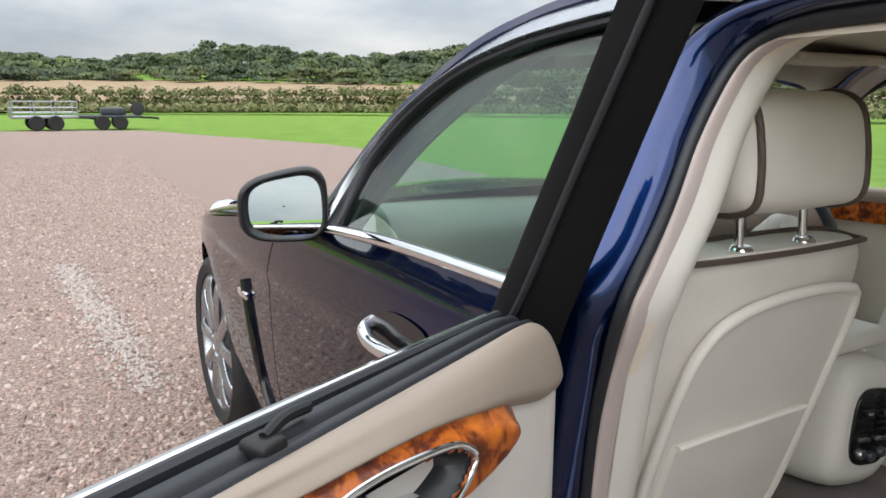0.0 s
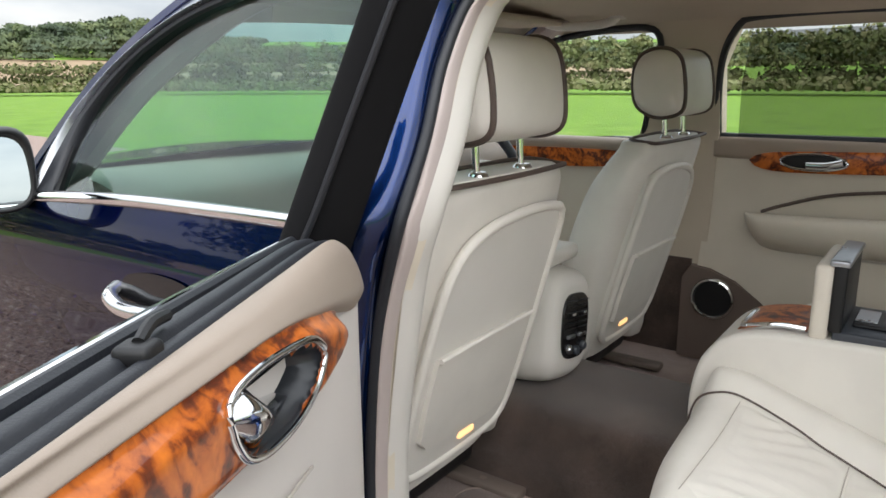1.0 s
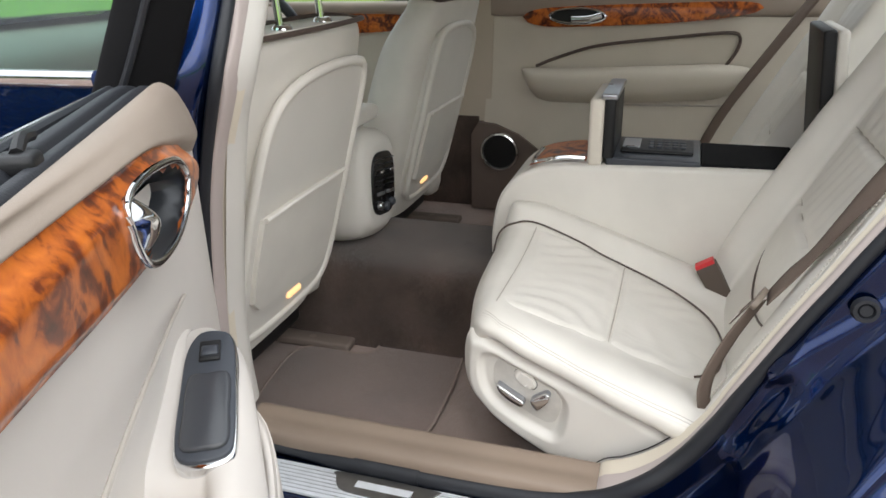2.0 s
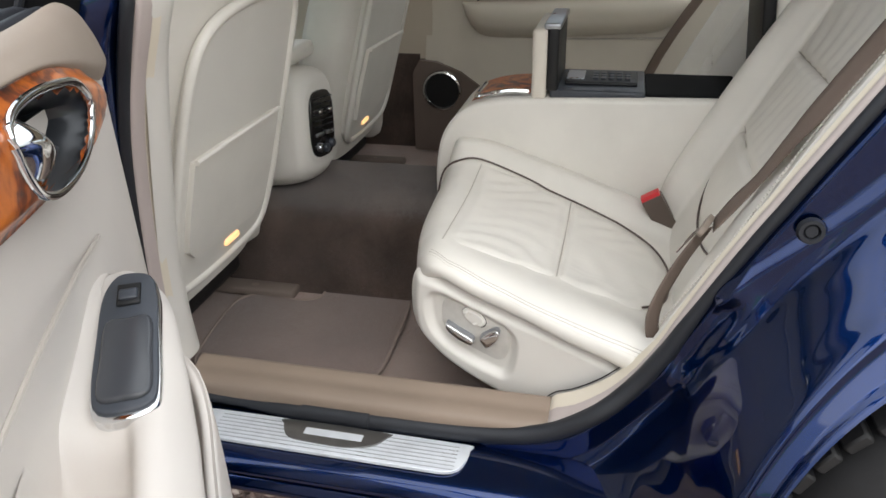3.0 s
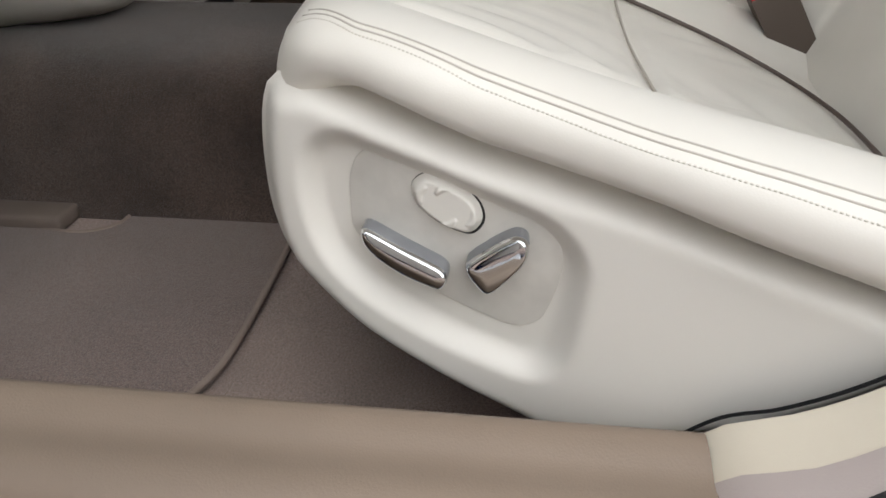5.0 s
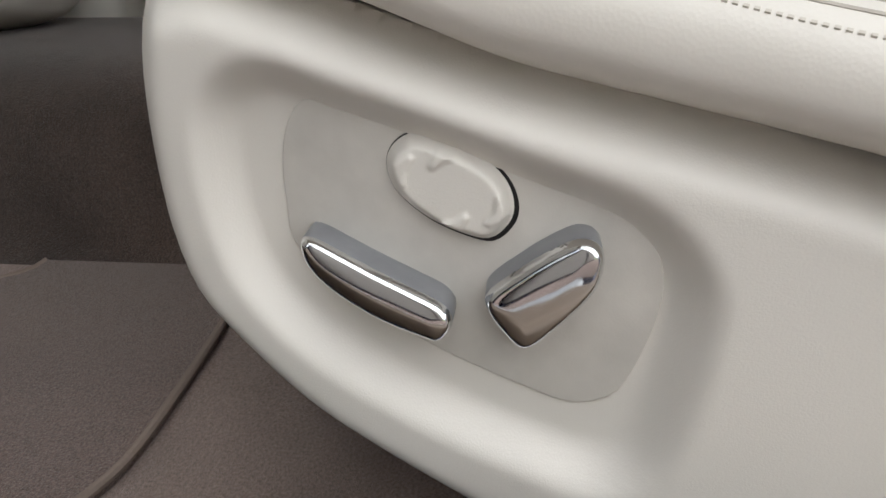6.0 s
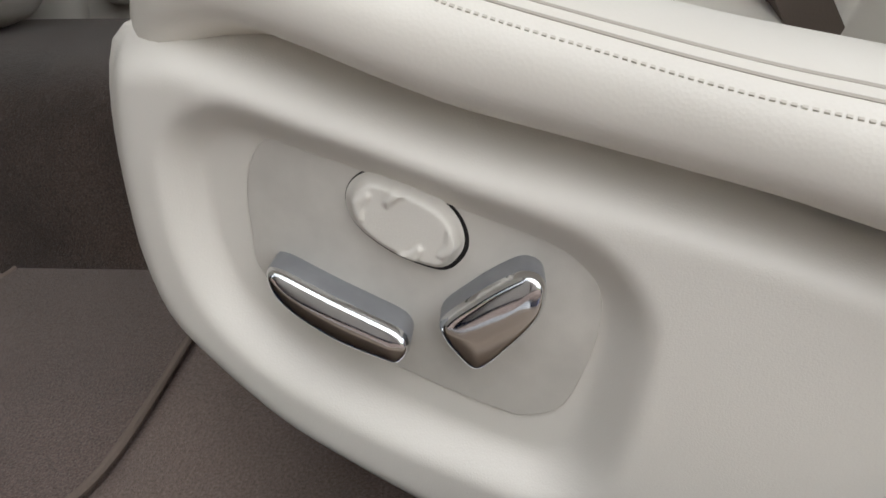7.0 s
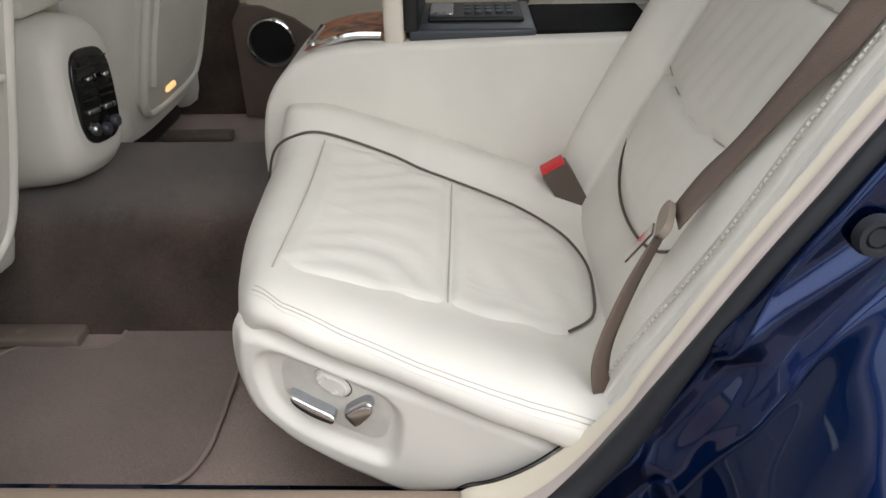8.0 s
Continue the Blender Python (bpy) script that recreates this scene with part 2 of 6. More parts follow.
def skin(curves, nu, nv, closed=False, caps=False):
    """A surface over curves, each resampled to nu points; nv rows across them. closed: the curves are rings."""
    rows = [spline(c, nu, closed) for c in curves]
    cols = [across([r[i] for r in rows], nv) for i in range(nu)]
    verts = [cols[i][j] for j in range(nv) for i in range(nu)]
    m = nu if closed else nu - 1
    faces = [(j * nu + i, j * nu + (i + 1) % nu, (j + 1) * nu + (i + 1) % nu, (j + 1) * nu + i) for j in range(nv - 1) for i in range(m)]
    if caps:
        faces += [tuple(range(nu))[::-1], tuple((nv - 1) * nu + i for i in range(nu))]
    bm = mesh_of(verts, faces)
    bmesh.ops.recalc_face_normals(bm, faces=bm.faces)
    return bm


def tube(pts, r, n=60, sides=8, closed=False, flat=1.0, taper=None):
    """A round bead along a smooth curve; flat squashes it across, taper(point) scales it."""
    c = [Vector(p) for p in spline(pts, n, closed)]
    verts, faces = [], []
    up = Vector((0.13, 0.21, 1)).normalized()
    k = len(c)
    for i, p in enumerate(c):
        d = (c[(i + 1) % k] - c[i - 1]) if closed else (c[min(i + 1, k - 1)] - c[max(i - 1, 0)])
        d.normalize()
        a = d.cross(up).normalized()
        b = a.cross(d)
        for s in range(sides):
            t = 2 * math.pi * s / sides
            k2 = r * (taper(p) if taper else 1.0)
            verts.append(p + a * (k2 * math.cos(t)) + b * (k2 * flat * math.sin(t)))
    for i in range(k if closed else k - 1):
        for s in range(sides):
            j = (i + 1) % k
            faces.append((i * sides + s, i * sides + (s + 1) % sides, j * sides + (s + 1) % sides, j * sides + s))
    if not closed:
        faces += [tuple(range(sides))[::-1], tuple((k - 1) * sides + s for s in range(sides))]
    bm = mesh_of(verts, faces)
    bmesh.ops.recalc_face_normals(bm, faces=bm.faces)
    return bm


def slab(outline, lo, hi, bevel=0.003, segs=3, n=0, closed=True):
    """An outline in local x, y, from z = lo to hi, its upper rim rounded."""
    pts = spline(outline, n, True) if n else [np.array(p, float) for p in outline]
    bm = mesh_of([(p[0], p[1], lo) for p in pts], [tuple(range(len(pts)))])
    bmesh.ops.recalc_face_normals(bm, faces=bm.faces)
    f = list(bm.faces)[0]
    if f.normal.z > 0:
        f.normal_flip()
    ext = bmesh.ops.extrude_face_region(bm, geom=[f])
    top = [v for v in ext["geom"] if isinstance(v, bmesh.types.BMVert)]
    for v in top:
        v.co.z = hi
    bmesh.ops.recalc_face_normals(bm, faces=bm.faces)
    if bevel:
        es = [e for e in bm.edges if all(abs(v.co.z - hi) < 1e-6 for v in e.verts)]
        bmesh.ops.bevel(bm, geom=es, offset=bevel, segments=segs, profile=0.5, affect="EDGES", clamp_overlap=True)
    return bm


def block(x, y, z, bevel=0.01, segs=3):
    """A rounded box between the pairs x, y and z."""
    bm = bmesh.new()
    bmesh.ops.create_cube(bm, size=1)
    for v in bm.verts:
        v.co = Vector((x[0] + (v.co.x + 0.5) * (x[1] - x[0]), y[0] + (v.co.y + 0.5) * (y[1] - y[0]), z[0] + (v.co.z + 0.5) * (z[1] - z[0])))
    if bevel:
        bmesh.ops.bevel(bm, geom=list(bm.edges), offset=bevel, segments=segs, profile=0.5, affect="EDGES")
    return bm


def lathe(profile, n=48):
    """A profile of (radius, height) turned about local z."""
    verts, faces = [], []
    for i in range(n):
        a = 2 * math.pi * i / n
        verts += [(r * math.cos(a), r * math.sin(a), h) for r, h in profile]
    k = len(profile)
    for i in range(n):
        j = (i + 1) % n
        faces += [(i * k + s, j * k + s, j * k + s + 1, i * k + s + 1) for s in range(k - 1)]
    bm = mesh_of(verts, faces)
    bmesh.ops.remove_doubles(bm, verts=bm.verts, dist=1e-6)
    bmesh.ops.recalc_face_normals(bm, faces=bm.faces)
    return bm


def inside_depth(p, poly):
    """Signed distance of p into a polygon (numpy, k x 2)."""
    a, b = poly, np.roll(poly, -1, axis=0)
    ab = b - a
    t = np.clip(((p - a) * ab).sum(1) / (ab * ab).sum(1), 0, 1)
    dist = np.min(np.hypot(*(a + ab * t[:, None] - p).T))
    cross = ((a[:, 1] > p[1]) != (b[:, 1] > p[1]))
    xs = a[:, 0] + (p[1] - a[:, 1]) * ab[:, 0] / np.where(ab[:, 1] == 0, 1e-9, ab[:, 1])
    return dist if (cross & (p[0] < xs)).sum() % 2 else -dist


def sheet(outline, step, place, thick=None, n=0):
    """A flat outline cut into a fine grid and laid into space by place(u, v); thick: a vector by which its rim goes back."""
    pts = spline(outline, n, True) if n else [np.array(p, float) for p in outline]
    bm = mesh_of([(p[0], p[1], 0) for p in pts], [tuple(range(len(pts)))])
    arr = np.array(pts)
    for ax in (0, 1):
        for c in np.arange(arr[:, ax].min() + step / 2, arr[:, ax].max(), step):
            co, no = [0, 0, 0], [0, 0, 0]
            co[ax], no[ax] = c, 1
            bmesh.ops.bisect_plane(bm, geom=list(bm.verts) + list(bm.edges) + list(bm.faces), plane_co=co, plane_no=no, dist=1e-6)
    for v in bm.verts:
        v.co = Vector(place(v.co.x, v.co.y))
    if thick is not None:
        rim = [e for e in bm.edges if e.is_boundary]
        ext = bmesh.ops.extrude_edge_only(bm, edges=rim)
        bmesh.ops.translate(bm, verts=[v for v in ext["geom"] if isinstance(v, bmesh.types.BMVert)], vec=Vector(thick))
    bmesh.ops.recalc_face_normals(bm, faces=bm.faces)
    return bm


def joined(*parts):
    """Several bmeshes as one."""
    out = bmesh.new()
    for b in parts:
        me = bpy.data.meshes.new("piece")
        b.to_mesh(me)
        b.free()
        out.from_mesh(me)
        bpy.data.meshes.remove(me)
    return out


def moved(bm, m):
    bm.transform(m)
    return bm


def mirrored(bm):
    """The same on the other side of the car."""
    for v in bm.verts:
        v.co.x = 2 * CX - v.co.x
    bmesh.ops.reverse_faces(bm, faces=bm.faces)
    return bm


def thing(name, label, category, at=(0, 0, 0), group="", kind=""):
    ob = new(name)
    ob.empty_display_size = 0.05
    ob.location = at
    return tagged(ob, label, category, group, kind)


def part(name, bm, mat, parent=None, label="", smooth=True, angle=40):
    """Links a bmesh, given in world places, as one mesh under a thing or part."""
    me = bpy.data.meshes.new(name)
    if parent is not None:
        base = parent.location.copy()
        up = parent.parent
        while up is not None:
            base += up.location
            up = up.parent
        bm.transform(Matrix.Translation(-base))
    bm.to_mesh(me)
    bm.free()
    me.materials.append(mat)
    if smooth:
        me.polygons.foreach_set("use_smooth", [True] * len(me.polygons))
        me.set_sharp_from_angle(angle=radians(angle))
    ob = new(name, me)
    if parent is not None:
        ob.parent = parent
    if label:
        ob["label"] = label
    return ob


def solid(ob, t, off=-1.0):
    m = ob.modifiers.new("thickness", "SOLIDIFY")
    m.thickness, m.offset = t, off
    return ob


def facing(bm, way):
    """Turns an open sheet so that its normals run with way."""
    if sum((f.normal * f.calc_area() for f in bm.faces), Vector()).dot(Vector(way)) < 0:
        bmesh.ops.reverse_faces(bm, faces=bm.faces)
    bm.normal_update()
    return bm


def axes(o, x, y, z):
    """A matrix with origin o and the given axes."""
    return Matrix(((x[0], y[0], z[0], o[0]), (x[1], y[1], z[1], o[1]), (x[2], y[2], z[2], o[2]), (0, 0, 0, 1)))


def smooth01(t):
    t = min(max(t, 0.0), 1.0)
    return t * t * (3 - 2 * t)

# ---- land ----
gravel_mat = ramp_material("pinkish_gravel", 55, [(0.3, (0.10, 0.075, 0.065)), (0.47, (0.27, 0.195, 0.165)), (0.56, (0.39, 0.29, 0.25)), (0.72, (0.52, 0.46, 0.42))], 0.95, 1.0, 70, 0.03)
grass_mat = ramp_material("mown_grass", 0.9, [(0.3, (0.10, 0.20, 0.012)), (0.55, (0.15, 0.28, 0.02)), (0.75, (0.22, 0.31, 0.04))], 0.95, 1.0, 40, 0.05)
stubble_mat = ramp_material("stubble_field", 0.25, [(0.3, (0.22, 0.15, 0.085)), (0.7, (0.34, 0.25, 0.15))], 0.95)
hedge_mat = ramp_material("hedge_leaves", 1.2, [(0.3, (0.08, 0.10, 0.04)), (0.5, (0.14, 0.155, 0.06)), (0.7, (0.23, 0.20, 0.10))], 0.95)
rough_mat = ramp_material("rough_weeds", 0.8, [(0.3, (0.10, 0.13, 0.04)), (0.5, (0.16, 0.165, 0.07)), (0.7, (0.25, 0.205, 0.115))], 0.95)
wood_leaf_mat = ramp_material("woodland_leaves", 0.06, [(0.3, (0.055, 0.08, 0.055)), (0.5, (0.095, 0.125, 0.068)), (0.7, (0.19, 0.22, 0.085))], 0.95)


def rise(x, y):
    """Height of the land: flat near by, a slow slope and a ridge far off."""
    d = math.hypot(x, y)
    return 14.0 * smooth01((d - 110) / 300) + 22 * smooth01((d - 300) / 500) + (1.2 * math.sin(x * 0.013 + 1) * smooth01((d - 100) / 150))


def land(name, rings, spokes, mat, lift=0.0):
    verts, faces = [], []
    for i, r in enumerate(rings):
        for s in range(spokes):
            a = 2 * math.pi * s / spokes
            x, y = r * math.cos(a), r * math.sin(a)
            verts.append((x, y, rise(x, y) + lift))
    verts.append((0, 0, lift))
    for i in range(len(rings) - 1):
        faces += [(i * spokes + s, i * spokes + (s + 1) % spokes, (i + 1) * spokes + (s + 1) % spokes, (i + 1) * spokes + s) for s in range(spokes)]
    faces += [(len(verts) - 1, s, (s + 1) % spokes) for s in range(spokes)]
    bm = mesh_of(verts, faces)
    bmesh.ops.recalc_face_normals(bm, faces=bm.faces)
    return part(name, bm, mat)


ground = tagged(land("ground", [3, 8, 15, 25, 40, 60, 85, 110, 140, 170, 200, 250, 300, 350, 400, 500, 600, 750, 900, 1300, 2000, 4000], 72, grass_mat, -0.012), "bright green mown grass running off to far fields", "grass", kind="structure")
yard = [(4.6, -40), (4.4, -10), (4.6, 3), (5.6, 12), (6.4, 18.5), (5.6, 23), (4.2, 28), (2.6, 33.5), (-3, 34.5), (-12, 34.5), (-40, 33), (-60, 10), (-50, -40), (-20, -50)]
tagged(part("pavement", slab(yard, -0.06, 0.0, 0, n=120), gravel_mat, smooth=False), "wide yard of loose pinkish-brown gravel", "gravel yard", kind="structure")


def leafy(name, spots, mat, size, per, label, category):
    """A mass of leaves thrown about each spot (x, y, z, rx, ry, rz), facing roughly outwards."""
    g = np.random.default_rng(len(name) * 7 + per)
    c = np.repeat(np.array(spots, float), per, axis=0)
    way = g.normal(size=(len(c), 3))
    way /= np.linalg.norm(way, axis=1)[:, None]
    way[:, 2] = np.abs(way[:, 2]) * 0.9 + way[:, 2] * 0.1
    p = c[:, :3] + way * c[:, 3:] * (g.random((len(c), 1)) ** 0.3)
    nrm = way + g.normal(scale=0.5, size=way.shape)
    nrm /= np.linalg.norm(nrm, axis=1)[:, None]
    a = np.cross(nrm, g.normal(size=way.shape))
    a /= np.linalg.norm(a, axis=1)[:, None]
    b = np.cross(nrm, a)
    s = size * g.uniform(0.6, 1.4, (len(c), 1))
    verts = np.stack([p - a * s * 0.5 - b * s * 0.3, p + a * s * 0.5 - b * s * 0.35, p + a * s * 0.45 + b * s * 0.4, p - a * s * 0.35 + b * s * 0.5], 1).reshape(-1, 3)
    me = bpy.data.meshes.new(name)
    me.from_pydata(verts.tolist(), [], (np.arange(len(c))[:, None] * 4 + np.arange(4)).tolist())
    me.materials.append(mat)
    return tagged(new(name, me), label, category, kind="stuff")


rnd = random.Random(5)
# hedge on the far edge of the grass, nearer on the car's far side, running off ahead
line = spline([(52, -30), (50, -5), (50, 15), (47, 32), (40, 50), (27, 66), (12, 76), (-6, 80), (-30, 84), (-60, 86)], 190)
spots = []
for i, (x, y) in enumerate(line):
    tall = 1.9 if i < 85 else 1.0
    for z in np.arange(0.3, tall * 2, 0.75):
        spots.append((x + rnd.gauss(0, 0.5), y + rnd.gauss(0, 0.5), z, 1.0, 1.0, 0.65 + 0.5 * rnd.random()))
leafy("hedge", spots, hedge_mat, 0.22, 110, "long overgrown green hedge across the field edge", "hedge")
spots = [(x * 0.955 + rnd.gauss(0, 1.2), y * 0.955 + rnd.gauss(0, 1.2), 0.4, 1.5, 1.5, 0.8) for x, y in line for _ in range(3)]
leafy("weeds", spots, rough_mat, 0.3, 26, "rough straw-coloured weeds in front of the hedge", "weeds")
# stubble field behind it, on the slope
verts = []
arcs = range(15, 156, 5)
for r in (85, 110, 140, 170, 200, 250):
    for a in arcs:
        x, y = r * math.cos(radians(a)), r * math.sin(radians(a))
        verts.append((x, y, rise(x, y) + 0.15))
k = len(arcs)
tagged(part("stubble_field", mesh_of(verts, [(j * k + i, j * k + i + 1, (j + 1) * k + i + 1, (j + 1) * k + i) for j in range(5) for i in range(k - 1)]), stubble_mat), "brown stubble field on the slope behind the hedge", "field", kind="structure")
# woods along the ridge
spots = []
for a in np.arange(-25, 158, 0.9):
    for r in (255, 285, 320, 365):
        ra = radians(a + rnd.gauss(0, 0.4))
        rr = r + rnd.gauss(0, 10)
        x, y = rr * math.cos(ra), rr * math.sin(ra)
        h = (9.8 + 2.6 * math.sin(a * 0.35) + 3.0 * math.sin(a * 0.11 + 1) + rnd.gauss(0, 0.9)) * (0.55 if r < 260 else 1)
        if a < 50:
            h *= 0.45
        spots.append((x, y, rise(x, y) + h * 0.45, 5.5, 5.5, h * 0.42))
        spots.append((x + rnd.gauss(0, 2.0), y + rnd.gauss(0, 2.0), rise(x, y) + h * 0.15, 5.0, 5.0, h * 0.22))
        spots.append((x + rnd.gauss(0, 2.5), y + rnd.gauss(0, 2.5), rise(x, y) + h * (0.66 + 0.12 * rnd.random()), 3.4, 3.4, h * 0.17))
leafy("woodland", spots, wood_leaf_mat, 0.85, 210, "mixed green woodland along a low ridge", "woodland")


def trailer(at, turn, railed):
    t = thing("flatbed_trailer", "pale flatbed trailer with rail sides at the grass edge" if railed else "small dark flatbed trailer parked on the grass edge", "trailer", (at[0], at[1], 0), "parked trailers")
    m = Matrix.Translation((at[0], at[1], 0)) @ Matrix.Rotation(radians(turn), 4, "Z")
    grey = satin if railed else black
    part("bed", moved(block((-1.25, 1.25), (-0.8, 0.8), (0.5, 0.62), 0.03), m), satin if railed else graphite, t)
    part("drawbar", moved(tube([(1.2, 0, 0.52), (1.7, 0, 0.5), (2.0, 0, 0.46)], 0.05, 10), m), grey, t)
    for sx in (-0.35, 0.35):
        for sy in (-0.86, 0.86):
            part("wheel", moved(lathe([(0.0, -0.09), (0.16, -0.09), (0.27, -0.1), (0.31, -0.06), (0.31, 0.06), (0.27, 0.1), (0.16, 0.09), (0.0, 0.09)], 24), m @ Matrix.Translation((sx, sy, 0.31)) @ Matrix.Rotation(radians(90), 4, "X")), tyre_rubber, t)
    if railed:
        for sy in (-0.78, 0.78):
            for z in (0.75, 0.95, 1.2):
                part("rail", moved(tube([(-1.2, sy, z), (1.2, sy, z)], 0.025, 4), m), satin, t)
            for sx in (-1.2, -0.4, 0.4, 1.2):
                part("stake", moved(tube([(sx, sy, 0.6), (sx, sy, 1.22)], 0.03, 4), m), satin, t)
        part("tailboard", moved(block((-1.28, -1.22), (-0.75, 0.75), (0.6, 0.95), 0.01), m), satin, t)
    else:
        part("load", moved(block((-0.4, 0.6), (-0.5, 0.5), (0.62, 0.95), 0.08), m), graphite, t)
        part("spare_wheel", moved(lathe([(0.0, -0.07), (0.18, -0.08), (0.27, -0.06), (0.29, 0.0), (0.27, 0.06), (0.18, 0.08), (0.0, 0.07)], 24), m @ Matrix.Translation((1.1, -0.4, 0.9)) @ Matrix.Rotation(radians(80), 4, "X")), tyre_rubber, t)


trailer((-0.7, 35.2), 4, True)
trailer((1.9, 35.4), -3, False)

# loose stones where the camera sees the gravel close to
g = np.random.default_rng(11)
n1, n2 = 60000, 2500
far = g.random(n1) ** 2.0
px = np.concatenate([g.uniform(-5.0, 0.3, n1) * (1 + 0.8 * far), g.uniform(-1.1, -0.2, n2)])
py = np.concatenate([1.2 + 17 * far, g.uniform(0.05, 1.2, n2)])
rad = g.uniform(0.006, 0.017, n1 + n2)
base = np.array([(1, 0, 0), (0.3, 0.95, 0), (-0.8, 0.6, 0), (-0.8, -0.6, 0), (0.3, -0.95, 0), (0.5, 0.4, 0.62), (-0.5, 0.35, 0.66), (-0.1, -0.55, 0.6)])
tri = [(0, 1, 5), (1, 6, 5), (1, 2, 6), (2, 3, 6), (3, 7, 6), (3, 4, 7), (4, 0, 7), (0, 5, 7), (5, 6, 7)]
ang = g.uniform(0, 6.283, n1 + n2)
jit = base[None] * g.uniform(0.75, 1.3, (n1 + n2, 8, 3)) * rad[:, None, None]
vx = jit[:, :, 0] * np.cos(ang)[:, None] - jit[:, :, 1] * 0.75 * np.sin(ang)[:, None] + px[:, None]
vy = jit[:, :, 0] * np.sin(ang)[:, None] + jit[:, :, 1] * 0.75 * np.cos(ang)[:, None] + py[:, None]
vz = jit[:, :, 2] * 1.1 - 0.001
me = bpy.data.meshes.new("gravel_stones")
me.from_pydata(np.stack([vx, vy, vz], 2).reshape(-1, 3).tolist(), [], (np.arange(n1 + n2)[:, None, None] * 8 + np.array(tri)[None]).reshape(-1, 3).tolist())
stone_mat = material("gravel_stone", (0.3, 0.24, 0.21), 0.85)
nt, lk = stone_mat.node_tree.nodes, stone_mat.node_tree.links
geo, rp = nt.new("ShaderNodeNewGeometry"), nt.new("ShaderNodeValToRGB")
rp.color_ramp.elements[0].color, rp.color_ramp.elements[1].color = (0.17, 0.12, 0.105, 1), (0.54, 0.46, 0.41, 1)
k = rp.color_ramp.elements.new(0.35)
k.color = (0.34, 0.232, 0.195, 1)
k = rp.color_ramp.elements.new(0.75)
k.color = (0.45, 0.335, 0.285, 1)
lk.new(geo.outputs["Random Per Island"], rp.inputs[0])
lk.new(rp.outputs[0], nt["Principled BSDF"].inputs["Base Color"])
me.materials.append(stone_mat)
tagged(new("gravel_stones", me), "loose pinkish and grey gravel stones", "gravel", kind="stuff")

# a pale worn stripe in the gravel
g = np.random.default_rng(23)
n3 = 1200
along = g.random(n3)
sx, sy = -1.27 + 0.22 * along + g.normal(0, 0.06, n3), 5.97 - 2.9 * along
rad = g.uniform(0.007, 0.016, n3)
ang = g.uniform(0, 6.283, n3)
jit = base[None] * g.uniform(0.75, 1.3, (n3, 8, 3)) * rad[:, None, None]
vx = jit[:, :, 0] * np.cos(ang)[:, None] - jit[:, :, 1] * 0.75 * np.sin(ang)[:, None] + sx[:, None]
vy = jit[:, :, 0] * np.sin(ang)[:, None] + jit[:, :, 1] * 0.75 * np.cos(ang)[:, None] + sy[:, None]
me = bpy.data.meshes.new("pale_stones")
me.from_pydata(np.stack([vx, vy, jit[:, :, 2] * 1.1 + 0.004], 2).reshape(-1, 3).tolist(), [], (np.arange(n3)[:, None, None] * 8 + np.array(tri)[None]).reshape(-1, 3).tolist())
me.materials.append(material("pale_gravel_stone", (0.5, 0.44, 0.40), 0.9, tint=0.4, tint_scale=60))
tagged(new("pale_stones", me), "pale gravel stones in a worn stripe", "gravel", kind="stuff")


def tree(x, y, h, seed):
    """A broad field tree: tapered trunk, limbs and a crown of small leaves."""
    rt = random.Random(seed)
    t = thing("tree", "broad green field tree beside the yard", "tree", (x, y, 0), "trees beside the yard")
    bark = material("bark", (0.09, 0.07, 0.05), 0.95, grain=1.0, grain_scale=30, tint=0.4, tint_scale=8)
    part("trunk", joined(*[tube([(x, y, -0.1), (x + 0.1, y, h * 0.25), (x + dx * 0.5, y + dy * 0.5, h * 0.45), (x + dx, y + dy, h * 0.7)], 0.22 if k == 0 else 0.1, 16) for k, (dx, dy) in enumerate(((0.2, 0.1), (1.4, 0.6), (-1.5, 0.4), (0.4, -1.6), (-0.6, 1.5)))]), bark, t)
    blobs = [(x + rt.gauss(0, h * 0.17), y + rt.gauss(0, h * 0.17), h * (0.35 + 0.55 * rt.random()), h * 0.11, h * 0.11, h * 0.09) for _ in range(70)]
    g = np.random.default_rng(seed)
    c = np.repeat(np.array(blobs), 90, axis=0)
    way = g.normal(size=(len(c), 3))
    way /= np.linalg.norm(way, axis=1)[:, None]
    p = c[:, :3] + way * c[:, 3:]
    a = np.cross(way, g.normal(size=way.shape))
    a /= np.linalg.norm(a, axis=1)[:, None]
    b = np.cross(way, a)
    q = 0.16 * g.uniform(0.6, 1.4, (len(c), 1))
    v = np.stack([p - a * q, p - b * q * 0.6, p + a * q, p + b * q * 0.6], 1).reshape(-1, 3) - np.array((x, y, 0))
    me = bpy.data.meshes.new("crown")
    me.from_pydata(v.tolist(), [], (np.arange(len(c))[:, None] * 4 + np.arange(4)).tolist())
    me.materials.append(wood_leaf_mat)
    ob = new("crown", me)
    ob.parent = t
    return t


tree(-15, 13, 9.5, 3)
tree(-20, 20, 11, 4)

# ---- car body ----
def side_x(y, z):
    """Outer skin of the car's near side."""
    x = -0.905
    crease = 0.80 + 0.022 * smooth01((2.2 - y) / 1.4)
    if z > crease:
        x -= 0.033 * (1 - min((z - crease) / 0.17, 1) ** 1.6)
    else:
        x -= 0.033 - 0.006 * smooth01((crease - z) / 0.02) - 0.05 * max((crease - z) / 0.52, 0) ** 2
    x += 0.055 * max(y - 1.5, 0) ** 2
    x -= 0.03 * math.exp(-(((y - 2.55) / 0.45) ** 2) - ((z - 0.6) / 0.25) ** 2)
    return x


